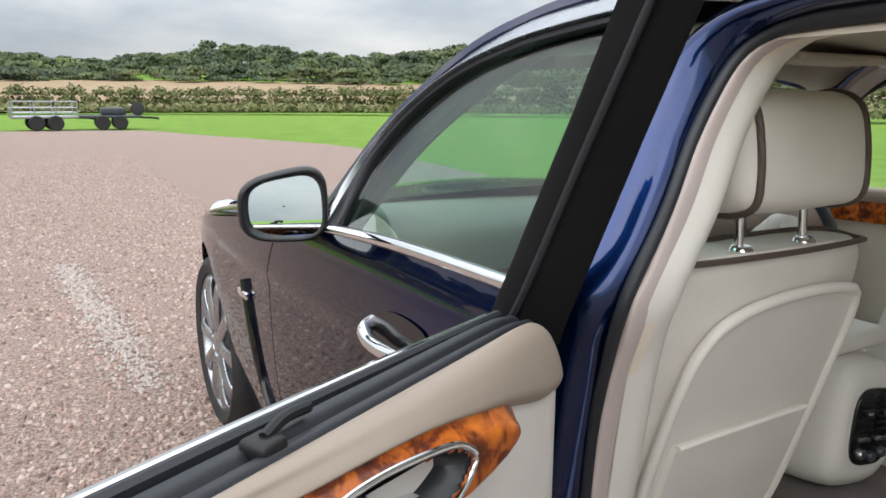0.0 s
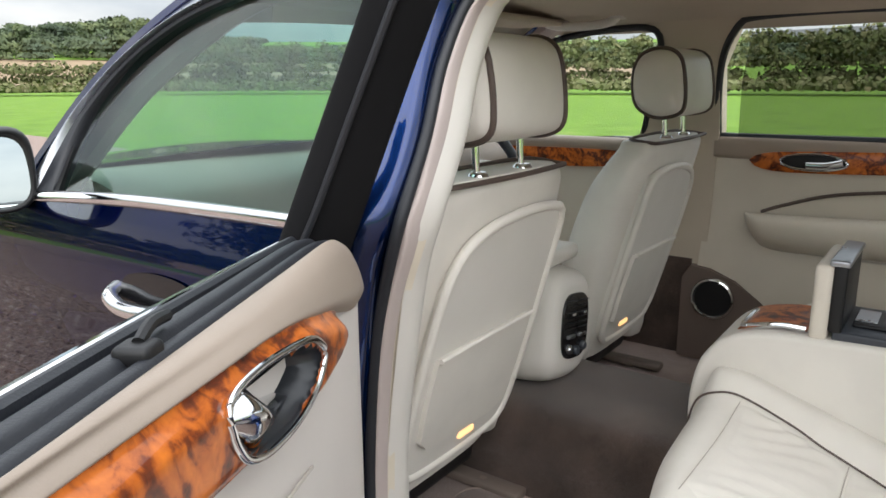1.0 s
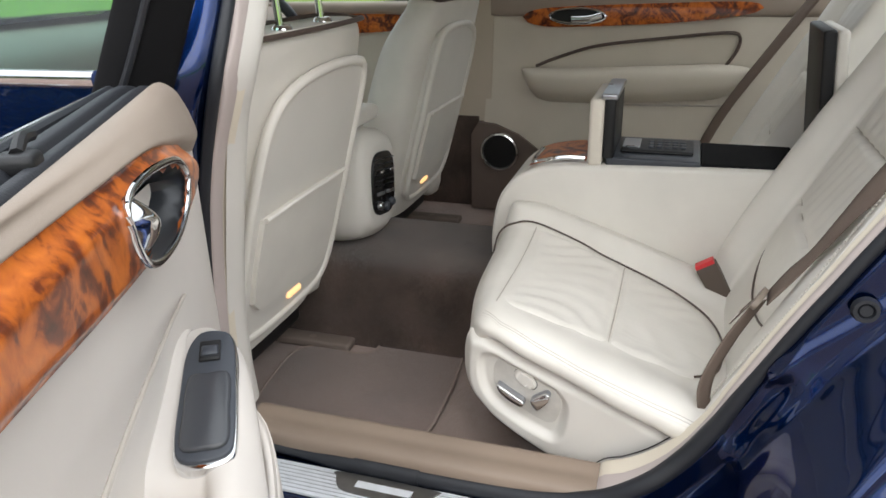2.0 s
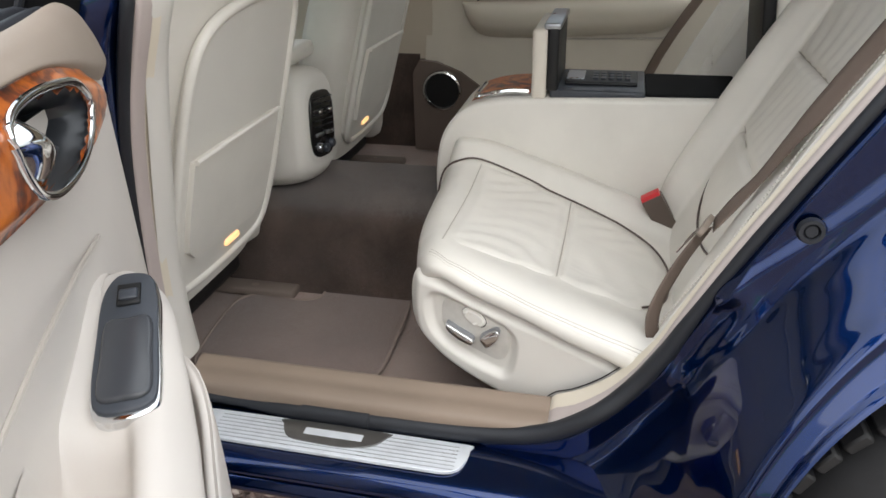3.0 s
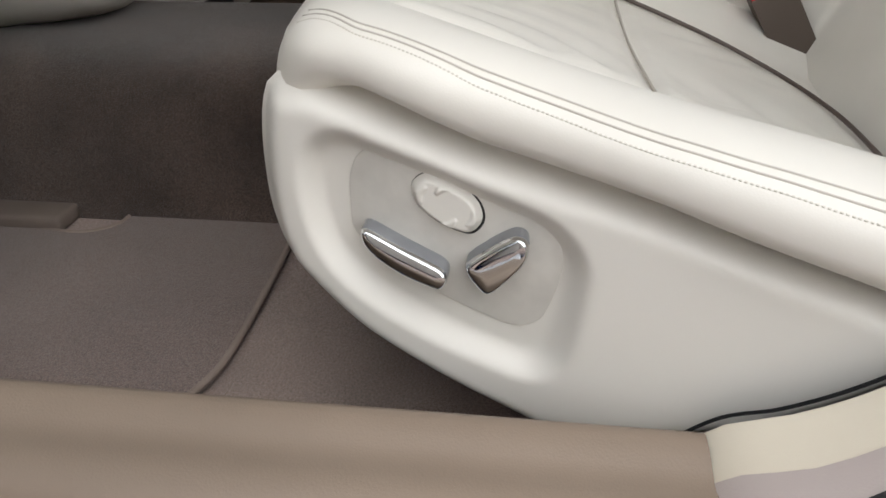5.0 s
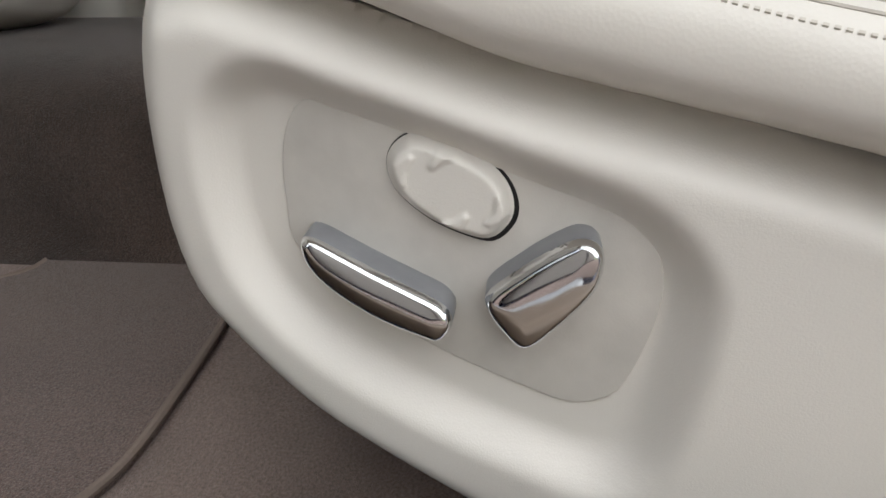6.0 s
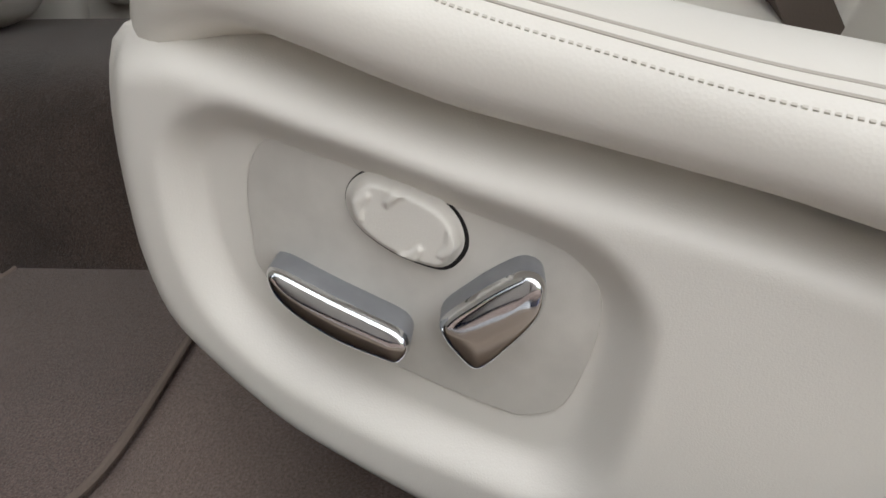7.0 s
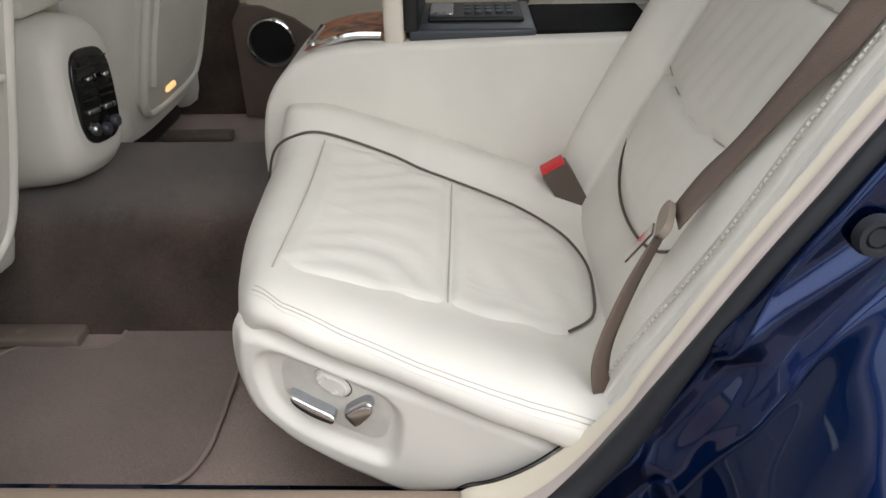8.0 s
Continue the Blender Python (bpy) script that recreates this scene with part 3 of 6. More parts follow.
def tumble(z, base=-0.9):
    """Outer face of the glasshouse above the waist."""
    return base + 0.62 * (z - 1.0)


car = thing("car_body", "dark blue metallic saloon with its rear door open", "car", (CX, 0.6, 0))


def side_panel(outline, step=0.02, n=0):
    return sheet(outline, step, lambda u, v: (side_x(u, v), u, v), (0.03, 0, 0), n)


front_door = part("front_door", side_panel([(0.60, 0.30), (1.02, 0.295), (1.62, 0.30), (1.62, 0.5), (1.60, 0.80), (1.55, 0.94), (1.30, 0.975), (0.9, 0.985), (0.60, 0.99), (0.60, 0.6)]), paint, car)
arch = [(2.555 + 0.375 * math.cos(radians(a)), 0.345 + 0.375 * math.sin(radians(a))) for a in range(194, -20, -12)]
wing = part("front_wing", side_panel([(1.628, 0.30), (2.15, 0.27)] + arch + [(3.1, 0.25), (3.22, 0.45), (3.18, 0.66), (2.9, 0.76), (2.5, 0.83), (2.0, 0.895), (1.556, 0.945), (1.606, 0.80), (1.626, 0.5)]), paint, car)
part("bonnet", skin([[(side_x(y, z) + dx, y, z + dz) for y, z in ((1.45, 0.95), (1.9, 0.908), (2.5, 0.83), (2.9, 0.76), (3.2, 0.64))] for dx, dz in ((0.012, 0.0), (0.03, 0.018), (0.12, 0.035), (0.35, 0.05))] + [[(CX, 1.38, 1.01), (CX, 1.9, 0.98), (CX, 2.5, 0.9), (CX, 2.95, 0.82), (CX, 3.3, 0.66)]] + [[(2 * CX - side_x(y, z) - 0.02, y, z) for y, z in ((1.45, 0.95), (1.9, 0.908), (2.5, 0.83), (2.9, 0.76), (3.2, 0.64))]], 30, 31), paint, car)
part("headlamp", moved(lathe([(0.0, 0.05), (0.07, 0.045), (0.1, 0.02), (0.105, -0.02), (0.1, -0.05)], 24), axes((-0.72, 2.95, 0.72), (0, 0, 1), (0.8, 0.6, 0), (-0.6, 0.8, 0))), chrome, car)
# waist chrome, window frame and roof rail of the front door
waist = [(tumble(1.0) - 0.004, 0.60, 0.998), (-0.905, 0.95, 0.992), (-0.905, 1.28, 0.972)]
part("waist_chrome", tube(waist, 0.011, 30, 10), chrome, front_door, "chrome waist strip")
glass_top = [(0.60, 0.995), (0.70, 0.99), (1.19, 0.985), (1.205, 1.03), (1.195, 1.13), (1.14, 1.22), (1.03, 1.28), (0.88, 1.315), (0.74, 1.335), (0.64, 1.34), (0.62, 1.34)]
pane = part("window_pane", facing(sheet(glass_top, 0.08, lambda u, v: (tumble(v, -0.885), u, v)), (-1, 0, 0)), green_glass, front_door, "green-tinted side glass", smooth=False)
pane.visible_shadow = False
top_line = [(1.29, 0.975), (1.262, 1.06), (1.235, 1.13), (1.165, 1.215), (1.06, 1.285), (0.93, 1.325), (0.80, 1.345), (0.62, 1.358), (0.4, 1.36), (0.1, 1.35), (-0.3, 1.31), (-0.55, 1.25)]
inner_line = [(1.215, 0.98), (1.222, 1.06), (1.21, 1.125), (1.15, 1.205), (1.045, 1.27), (0.91, 1.308), (0.78, 1.326), (0.62, 1.338), (0.4, 1.338), (0.1, 1.325), (-0.3, 1.285), (-0.55, 1.225)]


def shift(line, a, dx):
    return [(tumble(z, a) + dx, y, z) for y, z in line]


part("door_frame", skin([shift(inner_line[:8], -0.885, 0.02), shift(inner_line[:8], -0.895, 0), shift([((a[0] + b[0]) / 2, (a[1] + b[1]) / 2) for a, b in zip(inner_line[:8], top_line[:8])], -0.9, 0)], 60, 8), rubber, front_door, "black window surround")
mid = [((a[0] + b[0]) / 2, (a[1] + b[1]) / 2) for a, b in zip(inner_line, top_line)]
part("roof_rail", skin([shift(mid, -0.9, 0.002), shift([(y * 0.5 + m[0] * 0.5, z * 0.5 + m[1] * 0.5) for (y, z), m in zip(top_line, mid)], -0.91, -0.002), shift(top_line, -0.9, 0.006), [(tumble(z, -0.9) + 0.05, y + 0.05, z + 0.03) for y, z in top_line]], 80, 12), satin, car, "bright roof rail moulding")
roof_curves = [[(tumble(z, -0.9) + 0.05, y + 0.05, z + 0.03) for y, z in top_line[3:]]]
for k, (fx, dz) in enumerate(((0.45, 0.075), (0.2, 0.095), (-0.2, 0.095), (-0.45, 0.075))):
    roof_curves.append([(CX - fx, y + 0.1, min(z, 1.345) + dz) for y, z in top_line[3:]])
roof_curves.append([(2 * CX - tumble(z, -0.9) - 0.05, y + 0.05, z + 0.03) for y, z in top_line[3:]])
part("roof", skin(roof_curves, 30, 30), paint, car)
screen_l = [(-0.80, 1.40, 0.985), (-0.70, 1.23, 1.20), (-0.60, 1.02, 1.36)]
screen = part("windscreen", facing(skin([screen_l, [(CX, 1.62, 0.985), (CX, 1.42, 1.2), (CX, 1.15, 1.40)], [(2 * CX - x, y, z) for x, y, z in screen_l]], 10, 16), (0, -1, 0)), clear_glass, car)
screen.visible_shadow = False
for s in (0, 1):
    bm = tube([(-0.81, 1.38, 0.95), (-0.72, 1.23, 1.145), (-0.64, 1.06, 1.28), (-0.59, 0.93, 1.34)], 0.028, 30)
    part("windscreen_pillar", mirrored(bm) if s else bm, taupe, car)
    bm = tube([(-0.842, 1.42, 0.965), (-0.75, 1.265, 1.165), (-0.668, 1.095, 1.302), (-0.625, 0.96, 1.355), (-0.612, 0.8, 1.378), (-0.605, 0.55, 1.39), (-0.605, 0.25, 1.388), (-0.62, -0.1, 1.37), (-0.66, -0.45, 1.30)], 0.026, 60)
    part("pillar_skin", mirrored(bm) if s else bm, paint, car)
# door mirror
MC = (-0.99, 1.27, 1.02)


def mirror_ring(dy, k, swing=0.12, rise=0.0):
    """The rounded outline of the mirror head, swept back along y."""
    out = []
    for a in np.linspace(0, 2 * math.pi, 24, endpoint=False):
        c, t = math.cos(a), math.sin(a)
        u = 0.085 * k * math.copysign(abs(c) ** 0.6, c)
        v = 0.068 * k * math.copysign(abs(t) ** 0.6, t) * (1.0 + 0.25 * u / 0.085 * (1 if t > 0 else 0.3))
        out.append((MC[0] + u + 0.25 * dy, MC[1] + dy - swing * u + rise * v, MC[2] + v))
    return out


mir = part("door_mirror", skin([mirror_ring(dy, k) for dy, k in ((0.012, 0.80), (0.0, 0.86), (-0.012, 0.92), (-0.01, 1.0), (0.01, 1.04), (0.05, 1.0), (0.085, 0.8), (0.10, 0.4), (0.102, 0.05))], 48, 40, True, False), black, car, "black door mirror")
part("mirror_glass", facing(skin([mirror_ring(0.008, 0.87, 0.30, 0.106), mirror_ring(0.008, 0.5, 0.30, 0.106), mirror_ring(0.008, 0.02, 0.30, 0.106)], 40, 6, True), (0, -1, 0)), material("mirror_glass", (0.8, 0.88, 0.88), 0.0, metal=1.0), mir, "mirror glass")
part("mirror_arm", tube([(-0.94, 1.32, 0.99), (-0.89, 1.28, 0.985)], 0.024, 8), black, mir)
part("cheater_panel", sheet([(1.2, 0.985), (1.29, 0.975), (1.255, 1.06), (1.215, 1.06)], 0.05, lambda u, v: (tumble(v, -0.888), u, v)), black, front_door)
part("door_handle", joined(tube([(-0.935, 0.972, 0.858), (-0.958, 0.958, 0.852), (-0.966, 0.92, 0.843), (-0.966, 0.86, 0.843), (-0.957, 0.80, 0.847), (-0.93, 0.775, 0.85)], 0.013, 30, 10)), chrome, front_door, "chrome pull handle")
part("handle_cup", sheet([(0.785, 0.83), (0.87, 0.818), (0.945, 0.832), (0.96, 0.86), (0.94, 0.884), (0.87, 0.894), (0.79, 0.886), (0.772, 0.855)], 0.03, lambda u, v: (side_x(u, v) - 0.004, u, v), n=40), gloss_black, front_door)
part("wing_vent", tube([(side_x(1.86, 0.74) - 0.004, 1.86, 0.74), (side_x(1.82, 0.6) - 0.003, 1.82, 0.6), (side_x(1.78, 0.45) - 0.002, 1.78, 0.45), (side_x(1.68, 0.34) - 0.002, 1.68, 0.34)], 0.013, 20, 8), gloss_black, wing, "black vent slot behind the wheel")
part("vent_bar", block((side_x(1.87, 0.7) - 0.016, side_x(1.87, 0.7) - 0.002), (1.81, 1.90), (0.69, 0.712), 0.005), chrome, wing, "chrome vent bar")


def wheel(y, x):
    w = part("wheel", moved(lathe([(0.255, 0.0), (0.262, -0.012), (0.295, -0.022), (0.318, -0.008), (0.331, 0.012), (0.338, 0.04), (0.338, 0.17), (0.33, 0.2), (0.28, 0.21), (0.2, 0.2)], 72), axes((x, y, 0.338), (0, 1, 0), (0, 0, 1), (1, 0, 0))), tyre_rubber, car)
    m = axes((x, y, 0.338), (0, 1, 0), (0, 0, 1), (1, 0, 0))
    part("rim", moved(lathe([(0.258, -0.004), (0.252, -0.008), (0.243, 0.0), (0.238, 0.03), (0.23, 0.09), (0.18, 0.12), (0.0, 0.12)], 60), m), satin, w, "silver alloy rim")
    spokes = []
    for k in range(10):
        a = 2 * math.pi * k / 10
        c, s = math.cos(a), math.sin(a)
        prof = [[(r * c - o * s, r * s + o * c, h) for r, o, h in ((0.05, -0.02, 0.012), (0.12, -0.018, 0.004), (0.2, -0.022, 0.002), (0.245, -0.034, 0.01))],
                [(r * c - o * s, r * s + o * c, h) for r, o, h in ((0.05, 0.0, 0.0), (0.12, 0.0, -0.008), (0.2, 0.0, -0.008), (0.245, 0.0, 0.0))],
                [(r * c - o * s, r * s + o * c, h) for r, o, h in ((0.05, 0.02, 0.012), (0.12, 0.018, 0.004), (0.2, 0.022, 0.002), (0.245, 0.034, 0.01))]]
        spokes.append(skin(prof, 12, 9))
    sp = part("spokes", moved(joined(*spokes), m), satin, w, "silver alloy spokes")
    solid(sp, 0.012, 1)
    part("hub_cap", moved(lathe([(0.0, -0.012), (0.03, -0.012), (0.05, -0.004), (0.06, 0.02)], 24), m), satin, w)
    return w


wheel(2.555, -0.865)
rear_wheel = wheel(-0.60, -0.905)
for k in range(54):
    a = 2 * math.pi * k / 54
    for h, da in ((0.024, 0), (0.062, 0.05), (0.10, 0.0), (0.138, 0.05)):
        if math.sin(a) > -0.2 and math.cos(a) > -0.5:
            bm = block((-0.0165, 0.0165), (-0.0155, 0.0155), (-0.008, 0.007), 0.003, 1)
            part("tread_block", moved(bm, axes((-0.905 + h, -0.60 + 0.34 * math.cos(a + da), 0.338 + 0.34 * math.sin(a + da)), (1, 0, 0), (0, -math.sin(a + da), math.cos(a + da)), (0, math.cos(a + da), math.sin(a + da)))), tyre_rubber, rear_wheel)
# rear quarter round the door opening and wheel arch
opening = [(0.115, 0.39), (0.01, 0.408), (-0.06, 0.449), (-0.108, 0.492), (-0.143, 0.545), (-0.166, 0.595), (-0.197, 0.66), (-0.228, 0.72), (-0.256, 0.77), (-0.272, 0.80), (-0.328, 0.90), (-0.398, 1.02), (-0.468, 1.13), (-0.55, 1.22)]


def jamb_x(z, y=0.5, base=-0.775):
    """Depth of the door opening: out to the waist, then in with the glasshouse; upright at the rear."""
    w = smooth01((-0.02 - y) / 0.12)
    return (1 - w) * (base - 0.12 * (min(z, 1.0) - 0.39)) + w * -0.757 + 0.62 * max(z - 1.0, 0)


def lip(k, r=0.393):
    a = radians(-8 + 118 * k)
    return (-0.60 + r * math.cos(a), 0.338 + r * math.sin(a))


open_s = spline(opening, 90)


pocket_line = np.array(spline([(-0.1494, 0.5536), (-0.1483, 0.6068), (-0.1653, 0.6366), (-0.193, 0.644), (-0.2185, 0.6419), (-0.2154, 0.627), (-0.2005, 0.5961), (-0.1834, 0.5568), (-0.1653, 0.5323)], 60, True))
crease_side = np.array(spline([(-0.139, 0.6264), (-0.1497, 0.6487), (-0.1731, 0.6594), (-0.2082, 0.6817), (-0.2582, 0.7275), (-0.3093, 0.7807), (-0.3838, 0.8711), (-0.4902, 1.0094), (-0.5753, 1.1158)], 40) + [np.array(p) for p in ((-0.9, 1.1), (-0.9, 0.2), (-0.2, 0.2), (-0.165, 0.5), (-0.15, 0.57))])


def quarter_row(f):
    """One line of the rear quarter, a part f of the way from the door opening to the wheel arch."""
    out = []
    for i, (y, z) in enumerate(open_s):
        ly, lz = lip(i / 89)
        yy, zz = y + (ly - y) * f, z + (lz - z) * f
        outer = -0.965 + 0.46 * max(zz - 0.52, 0)
        x = jamb_x(zz, yy) + 0.02 * (1 - smooth01((f + 0.04) / 0.07)) - 0.012 * smooth01((f - 0.02) / 0.06)
        deep = inside_depth(np.array((yy, zz)), crease_side)
        x -= 0.012 * smooth01((deep + 0.003) / 0.017) + 0.018 * smooth01((deep - 0.015) / 0.09)
        blend = smooth01((f - 0.30) / 0.46)
        x = x * (1 - blend) + outer * blend - 0.007 * math.exp(-((f - 0.70) / 0.05) ** 2) + 0.005 * math.exp(-((f - 0.40) / 0.035) ** 2)
        dent = inside_depth(np.array((yy, zz)), pocket_line)
        x += 0.016 * smooth01((dent + 0.006) / 0.02) - 0.004 * math.exp(-(dent + 0.014) ** 2 / 0.00016)
        x -= 0.010 * smooth01((f - 0.93) / 0.04)
        out.append((x, yy, zz))
    return out


fs = np.linspace(-0.05, 1.0, 110)
rows = [quarter_row(f) for f in fs]
rows.append([(x + 0.012, y - 0.004, z - 0.006) for x, y, z in rows[-1]])
rows.append([(x + 0.05, y - 0.004, z - 0.008) for x, y, z in rows[-2]])
nq = len(open_s)
bm = mesh_of([p for r in rows for p in r], [(j * nq + i, j * nq + i + 1, (j + 1) * nq + i + 1, (j + 1) * nq + i) for j in range(len(rows) - 1) for i in range(nq - 1)])
quarter = part("rear_quarter", facing(bm, (-1, 0, 0)), paint, car, angle=70)
part("wheel_arch_liner", skin([[(x, -0.60 + 0.40 * math.cos(radians(a)), 0.338 + 0.40 * math.sin(radians(a))) for a in range(-10, 200, 15)] for x in (-0.82, -0.72, -0.55)], 30, 6), flock, car, "dark wheel arch liner")
part("rubber_plug", moved(lathe([(0.0, 0.006), (0.0065, 0.006), (0.008, 0.004), (0.0095, 0.008), (0.0135, 0.008), (0.0155, 0.0)], 28), axes((-0.776, -0.279, 0.749), (0, 1, 0), (0.1, 0, 0.99), (-0.99, 0, 0.1))), rubber, quarter, "round black plug")
# sill
prof = [(-0.765, 0.372), (-0.79, 0.380), (-0.83, 0.378), (-0.862, 0.374), (-0.880, 0.366), (-0.886, 0.354), (-0.880, 0.349), (-0.886, 0.345), (-0.893, 0.334), (-0.888, 0.323), (-0.876, 0.317), (-0.868, 0.310), (-0.82, 0.305), (-0.6, 0.305)]
part("sill", skin([[(x, 1.6, z), (x, 0.6, z), (x, 0.3, z), (x, 0.06, z), (x, -0.1, z + 0.0), (x, -0.23, z - 0.0)] for x, z in prof], 30, 70), paint, car)
tread = thing("tread_plate", "brushed aluminium sill tread plate with a dark name badge", "tread plate", (-0.83, 0.3, 0.38))
ty = [(0.505, -0.791), (0.513, -0.797), (0.514, -0.806), (0.506, -0.826), (0.493, -0.842), (0.472, -0.851), (0.44, -0.852), (0.30, -0.852), (0.16, -0.852), (0.132, -0.851), (0.115, -0.843), (0.107, -0.828), (0.104, -0.808), (0.105, -0.797), (0.112, -0.791), (0.3, -0.79)]
TP = axes((0, 0, 0), (0, 1, 0), (1, 0, 0), (0, 0, 1))
part("plate", moved(slab(ty, 0.3775, 0.3825, 0.0012, n=90), TP), brushed, tread)
for k in range(7):
    part("rib", tube([(-0.800 - 0.0075 * k, 0.49, 0.3826), (-0.800 - 0.0075 * k, 0.12, 0.3826)], 0.0006, 4, 6), satin, tread)
part("badge", moved(slab([(0.384, -0.793), (0.39, -0.803), (0.372, -0.829), (0.33, -0.834), (0.28, -0.834), (0.243, -0.823), (0.228, -0.803), (0.233, -0.793)], 0.3826, 0.3846, 0.0006, n=48), TP), material("smoked_badge", (0.2, 0.195, 0.19), 0.3, metal=0.8, tint=0.2, tint_scale=40), tread, "smoked oval name badge")
part("badge_bar", block((-0.820, -0.806), (0.262, 0.352), (0.3845, 0.3852), 0), brushed, tread, "pale bar on the badge", smooth=False)
# seal and trims round the opening
top_run = [(-0.5, 1.255), (-0.35, 1.295), (-0.1, 1.318), (0.15, 1.324), (0.32, 1.318), (0.40, 1.315), (0.455, 1.302), (0.487, 1.27), (0.492, 1.19), (0.478, 1.10), (0.473, 1.0), (0.512, 0.9), (0.542, 0.8), (0.571, 0.65), (0.588, 0.52), (0.592, 0.44), (0.572, 0.398), (0.45, 0.387), (0.3, 0.386)]
full = top_run + opening[:-1]
part("door_seal", tube([(jamb_x(z, y), y, z) for y, z in full], 0.0135, 300, 10, True, taper=lambda p: 1 - 0.4 * smooth01((p.y - 0.38) / 0.1) - 0.42 * smooth01((-0.13 - p.y) / 0.07)), rubber, car, "black rubber door seal")


part("seal_joint", tube([(jamb_x(0.387, y) - 0.0004, y, 0.3872) for y in (0.262, 0.29, 0.33, 0.37)], 0.0146, 12, 10), rubber, car, "overlapping joint of the door seal")


def inset(line, d):
    """The closed line moved in by d."""
    p = np.array(spline(line, 120, True))
    t = np.roll(p, -1, 0) - np.roll(p, 1, 0)
    nrm = np.stack([-t[:, 1], t[:, 0]], 1) / np.linalg.norm(t, axis=1)[:, None]
    side_sign = np.sign(((np.array((0.1, 0.85)) - p) * nrm).sum(1)).sum()
    moved_in = p + nrm * d * (1 if side_sign > 0 else -1)
    return [(y, min(z, 0.398 + 3 * max(0.012 - y, 0)) if z < 0.5 and y < 0.5 else z) for y, z in moved_in]


i0, i1, i2, i3, i4 = inset(full, 0.004), inset(full, 0.010), inset(full, 0.012), inset(full, 0.012), inset(full, 0.014)
def shallow(y):
    """The trims are narrow on the pillars and wide along the bottom."""
    return 1 - 0.45 * smooth01((y - 0.38) / 0.1) - 0.5 * smooth01((-0.10 - y) / 0.06)


def trim_row(line, d):
    return [(jamb_x(z, y) + d * shallow(y), y, z) for y, z in line]


def rear_row(line, d, table):
    """As trim_row, but with its own depth round the rear lower corner, from the sill up past the cushion."""
    ys = (-0.14, -0.112, -0.076, -0.03, 0.02)
    return [(jamb_x(z, y) + (float(np.interp(y, ys, table)) if y < 0.02 else d * shallow(y)), y, z) for y, z in line]


MID_EDGE, INNER_EDGE = (0.013, 0.017, 0.023, 0.032, 0.046), (0.023, 0.036, 0.048, 0.062, 0.074)
part("opening_trim", skin([trim_row(i0, 0.004), trim_row(i1, 0.008), rear_row(i2, 0.026, [0.6 * d for d in MID_EDGE]), rear_row(i3, 0.046, MID_EDGE)], 240, 12, True), taupe, car, "taupe flock trim round the opening")
part("inner_trim", skin([rear_row(i2, 0.045, MID_EDGE), rear_row(i3, 0.052, [d + 0.004 for d in MID_EDGE]), rear_row(i4, 0.072, INNER_EDGE)], 240, 8, True), cream_edge, car, "cream plastic edge trim")
# Thin dark bead added where the gap behind the trim lies in shade.
gap_line = sorted((p for p in rear_row(i4, 0.072, INNER_EDGE) if p[1] < 0.02 and p[2] < 0.50), key=lambda p: p[1])
part("trim_gap_shade", tube([(x + 0.002, y + 0.002, z + 0.002) for x, y, z in gap_line], 0.0009, 60, 6), flock, car, "dark bead standing in for the shade of the trim's gap")
# centre pillar: painted outer face and ivory inner cover
seal_edge = [(0.592, 0.43), (0.588, 0.52), (0.571, 0.65), (0.512, 0.9), (0.473, 1.0), (0.478, 1.10), (0.492, 1.19), (0.487, 1.27), (0.455, 1.302), (0.40, 1.315), (0.32, 1.318), (0.1, 1.324)]
outer_edge = [(0.64, 0.43), (0.635, 0.52), (0.625, 0.65), (0.605, 0.9), (0.605, 1.0), (0.60, 1.10), (0.59, 1.19), (0.56, 1.28), (0.53, 1.325), (0.47, 1.348), (0.34, 1.358), (0.1, 1.358)]


def between(k, x):
    return [(jamb_x(b * (1 - k) + z * k) + x, a * (1 - k) + y * k, b * (1 - k) + z * k) for (a, b), (y, z) in zip(seal_edge, outer_edge)]


part("centre_pillar", skin([between(-0.01, 0.012), between(0.05, 0.0), between(0.12, -0.018), between(0.25, -0.034), between(0.42, -0.047), between(0.58, -0.053), between(0.75, -0.050), between(0.92, -0.038), between(1.08, -0.015)], 70, 50), paint, car)
part("pillar_cover", skin([[(jamb_x(z) + 0.026, y - 0.0125, z) for y, z in seal_edge[:9]], [(jamb_x(z) + 0.06, y - 0.0165, z) for y, z in seal_edge[:9]], [(jamb_x(z) + 0.085, y - 0.006, z) for y, z in seal_edge[:9]], [(jamb_x(z) + 0.10, y + 0.015, z) for y, z in seal_edge[:9]], [(jamb_x(z) + 0.10, y + 0.045, z) for y, z in seal_edge[:9]]], 40, 16), hard_ivory, car, "ivory pillar cover")
# headlining
part("headlining", skin([[(x, y, 1.30 + h + (-0.04 if y < -0.3 else -0.055 if y > 1.1 else 0)) for y in (-0.45, -0.3, 0.3, 0.8, 1.08, 1.22)] for x, h in ((-0.66, -0.005), (-0.60, 0.03), (-0.4, 0.05), (CX, 0.06), (0.31, 0.05), (0.51, 0.03), (0.575, -0.005))], 20, 24), lining, car, "beige cloth headlining")
# sill trim and floor
part("sill_trim", skin([[(x, y, z) for y in (0.57, 0.4, 0.2, 0.0)] for x, z in ((-0.777, 0.396), (-0.774, 0.414), (-0.757, 0.421), (-0.738, 0.4195), (-0.722, 0.424), (-0.707, 0.420), (-0.692, 0.38), (-0.684, 0.29))], 20, 24), sill_tan, car, "tan plastic sill trim")
